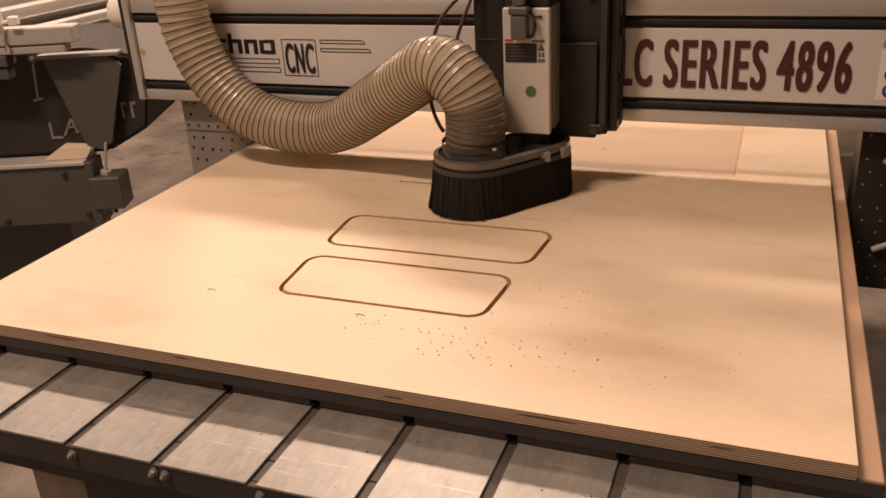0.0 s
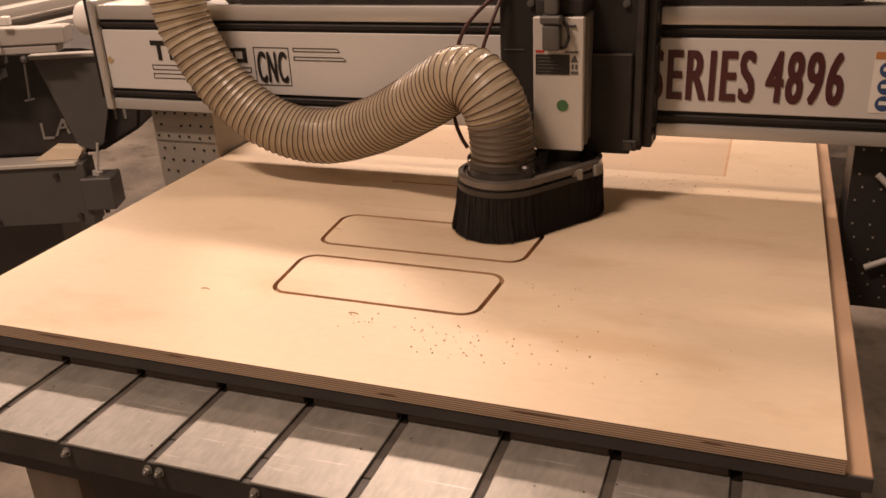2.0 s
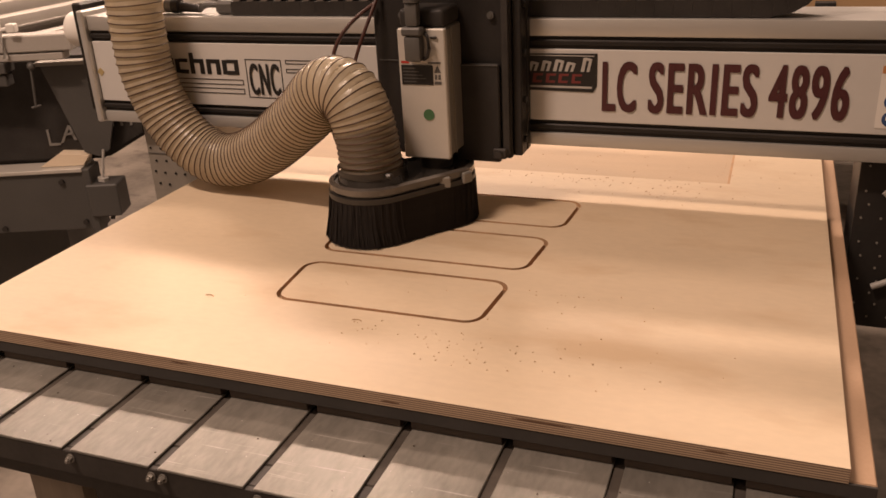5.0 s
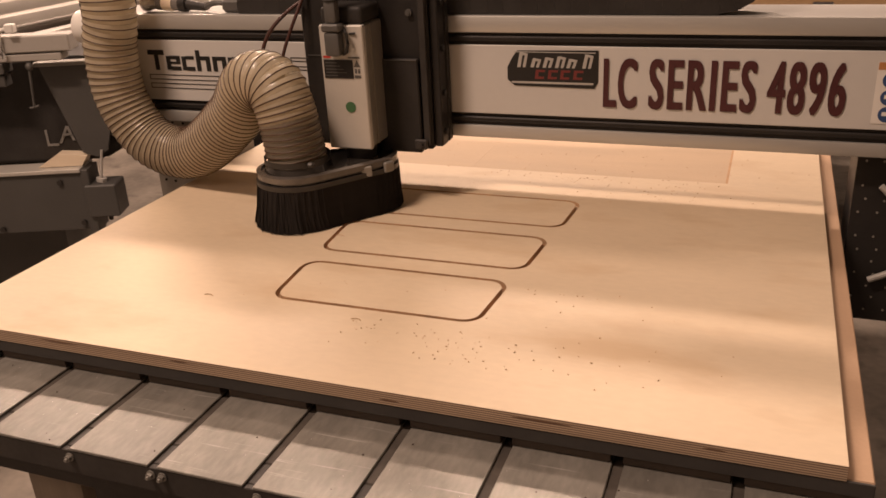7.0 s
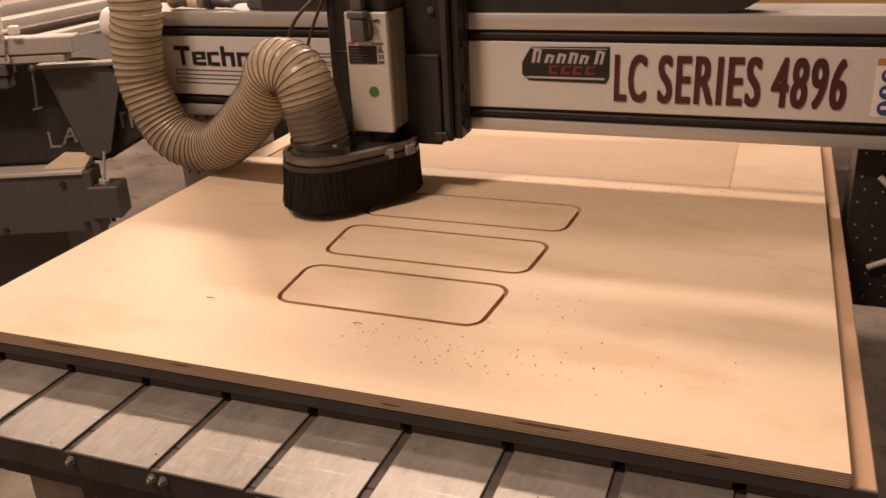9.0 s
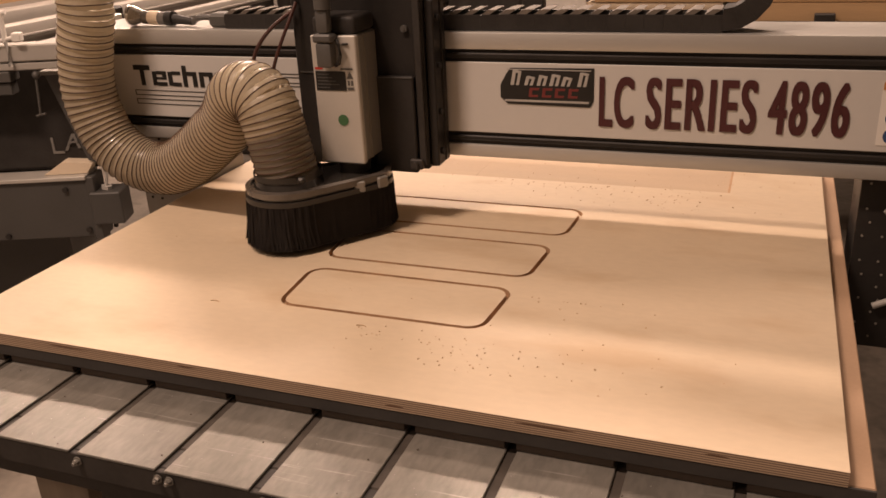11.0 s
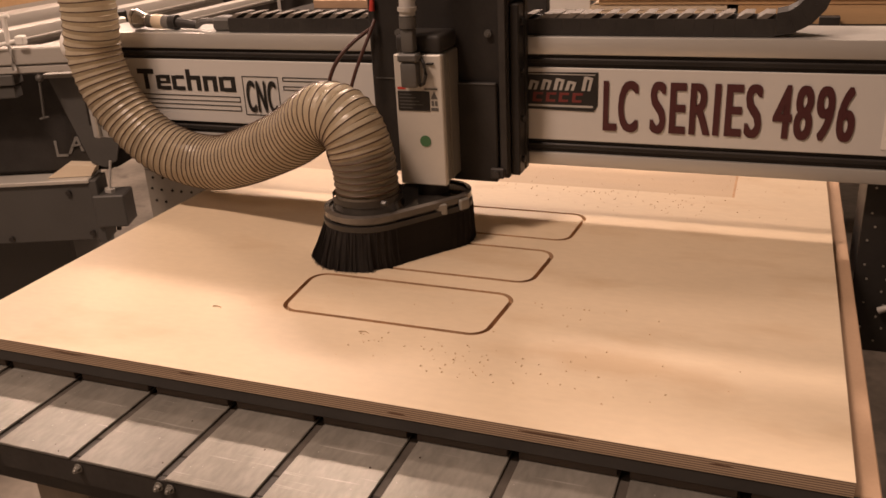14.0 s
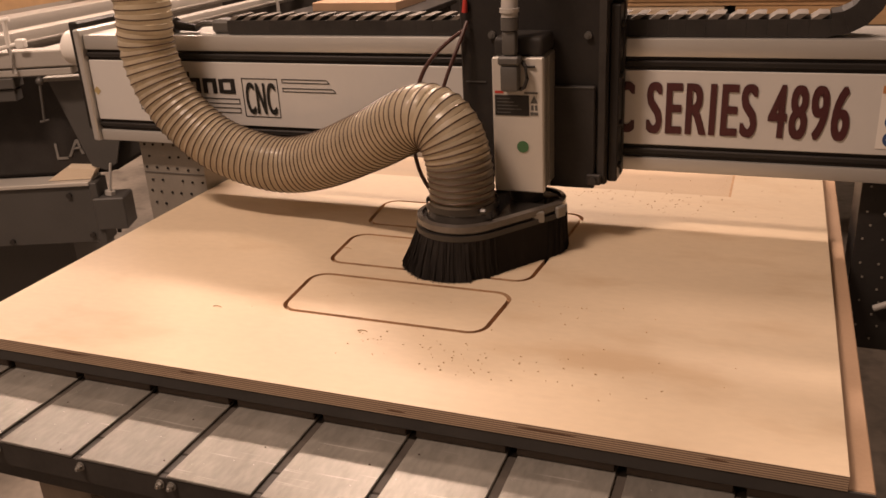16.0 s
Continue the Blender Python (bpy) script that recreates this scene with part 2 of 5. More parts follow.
def thing(name, label, category, at=None, group="", kind=""):
    ob = new(name)
    ob.empty_display_size = 0.05
    if at is not None:
        ob.matrix_basis = at
    return tagged(ob, label, category, group, kind)


def box(bm, x0, x1, y0, y1, z0, z1, bevel=0.0, mi=0, seg=1):
    r = bmesh.ops.create_cube(bm, size=1.0)
    vs = r["verts"]
    bmesh.ops.scale(bm, vec=(x1 - x0, y1 - y0, z1 - z0), verts=vs)
    bmesh.ops.translate(bm, vec=((x0 + x1) / 2, (y0 + y1) / 2, (z0 + z1) / 2), verts=vs)
    fs = {f for v in vs for f in v.link_faces}
    for f in fs:
        f.material_index = mi
    if bevel:
        es = list({e for v in vs for e in v.link_edges})
        r = bmesh.ops.bevel(bm, geom=es, offset=bevel, segments=seg, affect="EDGES", profile=0.5)
        for f in r["faces"]:
            f.material_index = mi
    return bm


def cyl(bm, p, q, r0, r1=None, n=20, mi=0, caps=True):
    p, q = Vector(p), Vector(q)
    r1 = r0 if r1 is None else r1
    m = Matrix.Translation((p + q) / 2) @ (q - p).to_track_quat("Z", "Y").to_matrix().to_4x4()
    r = bmesh.ops.create_cone(bm, cap_ends=caps, segments=n, radius1=r0, radius2=r1, depth=(q - p).length, matrix=m)
    for f in {f for v in r["verts"] for f in v.link_faces}:
        f.material_index = mi
    return bm


def prism(bm, pts, d0, d1, axis="y", mi=0):
    """Outline pts (two coordinates) extruded from d0 to d1 along an axis."""
    def place(u, v, d):
        return {"y": (u, d, v), "x": (d, u, v), "z": (u, v, d)}[axis]
    a = [bm.verts.new(place(u, v, d0)) for u, v in pts]
    b = [bm.verts.new(place(u, v, d1)) for u, v in pts]
    fs = [bm.faces.new(a), bm.faces.new(b[::-1])]
    for i in range(len(pts)):
        j = (i + 1) % len(pts)
        fs.append(bm.faces.new((a[j], a[i], b[i], b[j])))
    for f in fs:
        f.material_index = mi
    bmesh.ops.recalc_face_normals(bm, faces=fs)
    return bm


def tube(bm, pts, r, n=8, mi=0):
    """Round tube through points."""
    pts = [Vector(p) for p in pts]
    rings = []
    for i, p in enumerate(pts):
        d = (pts[min(i + 1, len(pts) - 1)] - pts[max(i - 1, 0)]).normalized()
        q = d.to_track_quat("Z", "Y")
        rings.append([bm.verts.new(p + q @ Vector((r * math.cos(a), r * math.sin(a), 0)))
                      for a in (2 * math.pi * k / n for k in range(n))])
    for a, b in zip(rings, rings[1:]):
        for k in range(n):
            f = bm.faces.new((a[k], a[(k + 1) % n], b[(k + 1) % n], b[k]))
            f.material_index = mi
    bm.faces.new(rings[0][::-1]).material_index = mi
    bm.faces.new(rings[-1]).material_index = mi
    return bm


def bez(p0, p1, p2, p3, n=14):
    out = []
    for i in range(n + 1):
        t = i / n
        out.append(Vector(p0) * (1 - t) ** 3 + Vector(p1) * 3 * t * (1 - t) ** 2 + Vector(p2) * 3 * t * t * (1 - t) + Vector(p3) * t ** 3)
    return out


def lettering(name, text, x0, x1, z0, z1, y, mat, parent, bold=0.02, label="", thick=0.0006, spread=1.0, stroke=0.0, rise=0.0):
    """Words in the built-in font, fitted to a box on a plane that faces -y."""
    cu = bpy.data.curves.new(name, "FONT")
    cu.body, cu.offset, cu.resolution_u, cu.space_character = text, bold, 4, spread
    tmp = bpy.data.objects.new(name, cu)
    scene.collection.objects.link(tmp)
    dg = bpy.context.evaluated_depsgraph_get()
    me = bpy.data.meshes.new_from_object(tmp.evaluated_get(dg))
    bpy.data.objects.remove(tmp)
    bpy.data.curves.remove(cu)
    co = np.empty(len(me.vertices) * 3)
    me.vertices.foreach_get("co", co)
    co = co.reshape(-1, 3)
    lo, hi = co.min(0), co.max(0)
    out = np.empty_like(co)
    x0, x1, z0, z1 = x0 + stroke, x1 - stroke, z0 + rise, z1 - rise
    out[:, 0] = x0 + (co[:, 0] - lo[0]) / (hi[0] - lo[0]) * (x1 - x0)
    out[:, 2] = z0 + (co[:, 1] - lo[1]) / (hi[1] - lo[1]) * (z1 - z0)
    out[:, 1] = y - thick
    me.vertices.foreach_set("co", out.ravel())
    me.update()
    bm = bmesh.new()
    # heavier strokes: shifted copies, each a hair's breadth in front of the last
    shifts = [(k, j) for k in (-1, -0.5, 0, 0.5, 1) for j in (-1, 0, 1)] if stroke else [(0, 0)]
    for c, (k, j) in enumerate(shifts):
        first = len(bm.verts)
        bm.from_mesh(me)
        bm.verts.ensure_lookup_table()
        for v in bm.verts[first:]:
            v.co.x += k * stroke
            v.co.z += j * rise
            v.co.y -= c * 0.00008
    bpy.data.meshes.remove(me)
    me = mesh_of(name, bm, mat)
    ob = new(name, me)
    ob.parent = parent
    if label:
        tagged(ob, label)
    return ob


# ---------------------------------------------------------------- the hall
def hall():
    bm = bmesh.new()
    box(bm, -8, 6, -6, 9, -0.2, 0)
    tagged(part("floor", bm, M_CONCRETE), "worn brown stained concrete workshop floor", "floor", kind="structure")
    for nm, b in (("wall_north", (-8, 6, 9, 9.2, -0.2, 5)), ("wall_south", (-8, 6, -6.2, -6, -0.2, 5)),
                  ("wall_west", (-8.2, -8, -6, 9, -0.2, 5)), ("wall_east", (6, 6.2, -6, 9, -0.2, 5))):
        bm = bmesh.new()
        box(bm, *b)
        tagged(part(nm, bm, M_WALL), "plain beige painted block wall of the workshop", "wall", kind="structure")
    bm = bmesh.new()
    box(bm, -8.2, 6.2, -6.2, 9.2, 5.0, 5.2)
    tagged(part("ceiling", bm, M_CEIL), "pale sheet ceiling of the workshop", "ceiling", kind="structure")


hall()

# ---------------------------------------------------------------- the machine table
ZS = 0.93          # top of the plywood sheet
ZP = 0.88          # top of the steel plates
PITCH = 0.127


def machine_table():
    tb = thing("machine_table", "router table of steel plates with T-slots on a dark steel frame", "machine table")
    bm = bmesh.new()
    box(bm, -0.0555, 0.059, -0.147, 2.50, ZP - 0.0038, ZP, 0.0009)
    me = mesh_of("slot_plate", bm, M_STEEL)
    for i in range(-5, 5):
        ob = new("slot_plate", me)
        ob.parent = tb
        ob.location = ((i + 0.5) * PITCH, 0, 0)
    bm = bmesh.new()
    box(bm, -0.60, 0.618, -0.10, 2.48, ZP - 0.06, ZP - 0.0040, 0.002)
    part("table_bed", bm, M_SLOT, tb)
    bm = bmesh.new()
    box(bm, -0.635, 0.630, -0.138, -0.10, 0.816, ZP - 0.0040, 0.002)
    part("front_beam", bm, M_DARK, tb, "dark painted steel front beam")
    bm = bmesh.new()
    box(bm, -0.635, 0.630, -0.146, -0.138, 0.842, ZP - 0.0040, 0.001)
    part("front_strip", bm, M_DARK, tb)
    bm = bmesh.new()
    box(bm, -0.246, 0.60, -0.126, -0.102, 0.70, 0.8158, 0.002)
    part("lower_beam", bm, M_DARK, tb)
    for x in (-0.588, 0.605):
        bm = bmesh.new()
        box(bm, x - 0.012, x + 0.012, -0.095, 2.5, 0.79, ZP - 0.0605, 0.002)
        part("side_rail", bm, M_DARK, tb)
    # bolts in the ends of the slots
    bm = bmesh.new()
    cyl(bm, (0, 0, 0), (0, -0.0015, 0), 0.0058, n=16)
    cyl(bm, (0, -0.0015, 0), (0, -0.006, 0), 0.0042, n=6)
    cyl(bm, (0, -0.006, 0), (0, -0.009, 0), 0.0022, n=10)
    me = mesh_of("bolt", bm, M_SPIN_SIDE)
    for x in (-0.386, -0.252, -0.134, -0.118, 0.008, 0.122, 0.138, 0.262, 0.390):
        ob = new("bolt", me)
        ob.parent = tb
        ob.location = (x + 0.005, -0.1465, ZP - 0.013)
    for x, y, r in ((-0.358, -0.05, 0.047), (0.54, -0.05, 0.037), (-0.60, 2.3, 0.037), (0.58, 2.3, 0.037)):
        bm = bmesh.new()
        box(bm, x - r, x + r, y - 0.037, y + 0.037, 0, 0.80, 0.008, seg=2)
        part("leg", bm, M_POST, tb, "dull timber post leg")
    return tb


machine_table()


def storage_bin():
    b = thing("storage_bin", "blue plastic storage bin standing under the machine table", "bin", pose(-0.27, 0.16, 0))
    bm = bmesh.new()
    outer = [(-0.15, -0.15), (0.15, -0.15), (0.15, 0.15), (-0.15, 0.15)]
    rings = []
    for k, z in ((0.82, 0.0), (1.0, 0.645), (0.97, 0.645), (0.80, 0.004)):
        rings.append([bm.verts.new((x * k, y * k, z)) for x, y in outer])
    for a, c in zip(rings, rings[1:]):
        for i in range(4):
            j = (i + 1) % 4
            bm.faces.new((a[i], a[j], c[j], c[i]))
    bm.faces.new(rings[0][::-1])
    bm.faces.new(rings[-1])
    bmesh.ops.recalc_face_normals(bm, faces=bm.faces)
    part("body", bm, M_BIN, b)
    bm = bmesh.new()
    for x0, x1, y0, y1 in ((-0.16, 0.16, -0.16, -0.1505), (-0.16, 0.16, 0.1505, 0.16), (-0.16, -0.1505, -0.15, 0.15), (0.1505, 0.16, -0.15, 0.15)):
        box(bm, x0, x1, y0, y1, 0.625, 0.650, 0.003)
    part("rim", bm, M_BIN, b)


storage_bin()


def spoilboards():
    sp = thing("spoilboard", "brown spoilboard with a dark front edge under the plywood", "board")
    bm = bmesh.new()
    box(bm, -0.604, 0.637, 0.0045, 2.46, ZS - 0.018 - 0.0178, ZS - 0.0185, 0.0015)
    part("board", bm, M_MDF, sp)
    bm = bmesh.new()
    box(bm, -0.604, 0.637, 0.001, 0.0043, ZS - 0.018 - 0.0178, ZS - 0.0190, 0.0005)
    part("front_edge", bm, M_MDF_DARK, sp, "dark front edge")
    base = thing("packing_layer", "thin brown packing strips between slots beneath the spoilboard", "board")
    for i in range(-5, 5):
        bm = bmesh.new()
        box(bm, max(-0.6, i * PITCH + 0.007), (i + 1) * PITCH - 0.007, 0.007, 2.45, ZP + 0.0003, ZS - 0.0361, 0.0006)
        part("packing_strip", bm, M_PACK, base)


spoilboards()

# ---------------------------------------------------------------- the plywood sheet with its routed panels
RECTS = [  # y0, y1, half-width at y0, at y1
    (0.193, 0.3265, -0.158, 0.158, -0.169, 0.167),
    (0.3735, 0.5035, -0.171, 0.175, -0.181, 0.184),
    (0.555, 0.686, -0.183, 0.192, -0.199, 0.199),
]


def rounded(rc, grow, rad=0.026, n=7):
    """Rounded four-sided outline, counter-clockwise, with equal steps on the sides."""
    y0, y1, xl0, xr0, xl1, xr1 = rc
    c = [Vector((xl0, y0)), Vector((xr0, y0)), Vector((xr1, y1)), Vector((xl1, y1))]
    out = []
    for i in range(4):
        p, a, b = c[i], c[i - 1], c[(i + 1) % 4]
        u, v = (a - p).normalized(), (b - p).normalized()
        ang = u.angle(v)
        mid = p + (u + v).normalized() * rad / math.sin(ang / 2)
        s, e = p + u * rad / math.tan(ang / 2), p + v * rad / math.tan(ang / 2)
        a0, a1 = math.atan2(*(s - mid).yx), math.atan2(*(e - mid).yx)
        if a1 < a0:
            a1 += 2 * math.pi
        for k in range(n + 1):
            t = a0 + (a1 - a0) * k / n
            out.append(mid + Vector((math.cos(t), math.sin(t))) * (rad + grow))
        # side to the next corner
        q, r2 = c[(i + 1) % 4], (p - c[(i + 1) % 4]).normalized()
        nxt = c[(i + 2) % 4]
        ang2 = r2.angle((nxt - q).normalized())
        e2 = q + r2 * rad / math.tan(ang2 / 2)
        nrm = Vector(((e2 - e).y, -(e2 - e).x)).normalized()
        m = max(2, int((e2 - e).length / 0.03))
        for k in range(1, m):
            out.append(e + (e2 - e) * k / m + nrm * grow)
    return out


GROOVE_D, GROOVE_W = 0.0100, 0.0035
POCKET = (-0.56, 0.446, 0.842, 1.9)


def plywood_sheet():
    from mathutils.geometry import tessellate_polygon
    sh = thing("plywood_sheet", "pale birch plywood sheet with three routed rounded panels", "plywood")
    bm = bmesh.new()
    def outline(pts, z):
        return [bm.verts.new((p[0], p[1], z)) for p in pts]
    outer = [Vector(p) for p in ((-0.61, 0.0), (0.61, 0.0), (0.61, 2.44), (-0.61, 2.44))]
    holes = [rounded(r, GROOVE_W) for r in RECTS]
    x0, x1, y0, y1 = POCKET
    pocket = [Vector(p) for p in ((x0, y0), (x1, y0), (x1, y1), (x0, y1))]
    loops = [outer] + [h[::-1] for h in holes] + [pocket[::-1]]
    verts = [outline(l, ZS) for l in loops]
    flat = [v for l in verts for v in l]
    tris = tessellate_polygon([[Vector((p.x, p.y, 0)) for p in l] for l in loops])
    for t in tris:
        f = bm.faces.new([flat[i] for i in t])
        f.normal_update()
        if f.normal.z < 0:
            f.normal_flip()
    # outside edge and underside
    low = outline(outer, ZS - 0.018)
    for i in range(4):
        j = (i + 1) % 4
        bm.faces.new((low[i], low[j], verts[0][j], verts[0][i])).material_index = 1
    bm.faces.new(low[::-1]).material_index = 1
    # routed grooves
    for r, top in zip(RECTS, verts[1:4]):
        o_top = top[::-1]
        inner = rounded(r, -GROOVE_W)
        o_low = outline([(v.co.x, v.co.y) for v in o_top], ZS - GROOVE_D)
        i_low, i_top = outline(inner, ZS - GROOVE_D), outline(inner, ZS)
        k = len(o_top)
        for i in range(k):
            j = (i + 1) % k
            for q in ((o_top[j], o_top[i], o_low[i], o_low[j]), (o_low[j], o_low[i], i_low[i], i_low[j]), (i_low[j], i_low[i], i_top[i], i_top[j])):
                bm.faces.new(q).material_index = 2
        f = bm.faces.new(i_top)
        f.normal_update()
        if f.normal.z < 0:
            f.normal_flip()
    # shallow milled area at the far end
    p_top = verts[4][::-1]
    p_low = outline(pocket, ZS - 0.003)
    for i in range(4):
        j = (i + 1) % 4
        bm.faces.new((p_top[j], p_top[i], p_low[i], p_low[j])).material_index = 2
    bm.faces.new(p_low).material_index = 3
    # thin darker line along the end and the front corner of the milled area
    box(bm, x1 - 0.0045, x1 - 0.0005, y0 + 0.001, y1, ZS - 0.0029, ZS - 0.0022, mi=2)
    box(bm, x1 - 0.16, x1 - 0.006, y0 + 0.0005, y0 + 0.0035, ZS - 0.0029, ZS - 0.0022, mi=2)
    box(bm, -0.0655, -0.0643, y0 + 0.001, y1, ZS - 0.0029, ZS - 0.0026, mi=3)
    for vx, vl, vz in ((-0.415, 0.065, 0.0045), (0.262, 0.07, 0.0055), (-0.20, 0.03, 0.0045), (0.10, 0.025, 0.0115), (0.47, 0.025, 0.006)):
        vb = bmesh.new()
        prism(vb, [(vx, ZS - vz), (vx + vl * 0.3, ZS - vz + 0.0011), (vx + vl * 0.8, ZS - vz + 0.0007), (vx + vl, ZS - vz), (vx + vl * 0.6, ZS - vz - 0.0012), (vx + vl * 0.15, ZS - vz - 0.0008)], -0.0004, 0.002, "y")
        part("edge_void", vb, M_VOID, sh, "dark gap between plies")
    ob = new("sheet_body", mesh_of("sheet_body", bm, M_PLY, M_EDGE, M_GROOVE, M_MILLED))
    ob.parent = sh
    return sh


SHEET = plywood_sheet()


def uncut_strips():
    """Wood still standing over the last groove: short pieces that the cutter takes down."""
    out, inn = rounded(RECTS[2], GROOVE_W - 0.0002), rounded(RECTS[2], -GROOVE_W + 0.0002)
    k = len(out)
    pieces = []
    for i in range(k):
        j = (i + 1) % k
        bm = bmesh.new()
        q = [out[i], out[j], inn[j], inn[i]]
        prism(bm, [(p.x, p.y) for p in q], -0.0018, 0.0, "z")
        for f in bm.faces:
            f.material_index = 0 if f.normal.z > 0.5 else 1
        mid = sum(q, Vector((0, 0))) / 4
        ob = part("uncut_strip", bm, (M_PLY, M_GROOVE), SHEET)
        ob.location = (0, 0, ZS)
        pieces.append((ob, mid))
    return pieces


STRIPS = uncut_strips()


def chips():
    rng = random.Random(5)
    def flakes(spots):
        bm = bmesh.new()
        for cx, cy, sx, sy, n in spots:
            for _ in range(n):
                x, y = rng.gauss(cx, sx), rng.gauss(cy, sy)
                if not (-0.58 < x < 0.6 and 0.02 < y < 1.6):
                    continue
                in_pocket = POCKET[0] < x < POCKET[1] and y > POCKET[2]
                s = rng.uniform(0.0009, 0.0019)
                a = rng.uniform(0, 6.28)
                m = Matrix.Translation((x, y, ZS + s * 0.25 - (0.003 if in_pocket else 0))) @ pose(0, 0, 0, rng.uniform(-20, 20), rng.uniform(-20, 20), math.degrees(a))
                vs = [bm.verts.new(m @ Vector(p)) for p in ((-s, -s * .4, 0), (s, -s * .5, s * .3), (s * .8, s * .5, 0), (-s * .7, s * .6, s * .2), (0, 0, s * 0.9))]
                for t in ((0, 1, 4), (1, 2, 4), (2, 3, 4), (3, 0, 4)):
                    bm.faces.new([vs[i] for i in t])
        return bm
    bm = flakes(((0.05, 0.135, 0.05, 0.014, 26), (0.18, 0.11, 0.05, 0.022, 40), (0.28, 0.12, 0.09, 0.04, 14), (0.0, 0.2, 0.22, 0.12, 10),
                 (0.28, 0.29, 0.08, 0.04, 16), (0.10, 0.80, 0.09, 0.03, 50), (0.34, 0.79, 0.07, 0.05, 55), (0.15, 0.93, 0.25, 0.06, 60),
                 (0.42, 0.19, 0.08, 0.06, 8), (-0.02, 0.25, 0.1, 0.01, 4)))
    tagged(part("wood_chips", bm, M_CHIP), "scattered brown wood chips and sawdust lying on the plywood", "wood chips", kind="stuff")
    # pale dust and a few dark crumbs on the steel plates
    for n, mat, lo, hi, label in ((60, M_SILVER, 0.0004, 0.0009, "pale specks of wood dust on the steel plates"), (14, M_PACK, 0.0007, 0.0016, "dark crumbs on the steel plates")):
        bm = bmesh.new()
        while n:
            x, y, r = rng.uniform(-0.62, 0.62), rng.uniform(-0.14, -0.004), rng.uniform(lo, hi)
            if abs((x / PITCH) % 1 - 0.5) > 0.44:
                continue
            cyl(bm, (x, y, ZP), (x, y, ZP + r * 0.7), r, r * 0.6, 5)
            n -= 1
        tagged(part("wood_dust", bm, mat), label, "dust", kind="stuff")
    bm = bmesh.new()
    for x, y in ((-0.255, 0.170), (-0.005, 0.155), (-0.165, 0.43)):
        tube(bm, [(x + 0.008 * math.cos(a), y + 0.005 * math.sin(a), ZS + 0.001) for a in [0.3 + 0.3 * i for i in range(9)]], 0.0007, 5)
    tagged(part("wood_curl", bm, M_CHIP), "thin curled wood shavings on the plywood", "wood shaving", kind="stuff")


chips()

# ---------------------------------------------------------------- the gantry (origin at the cutter's y)
GY = 0.114     # front of the beam
GX0, GX1 = -0.832, 0.86


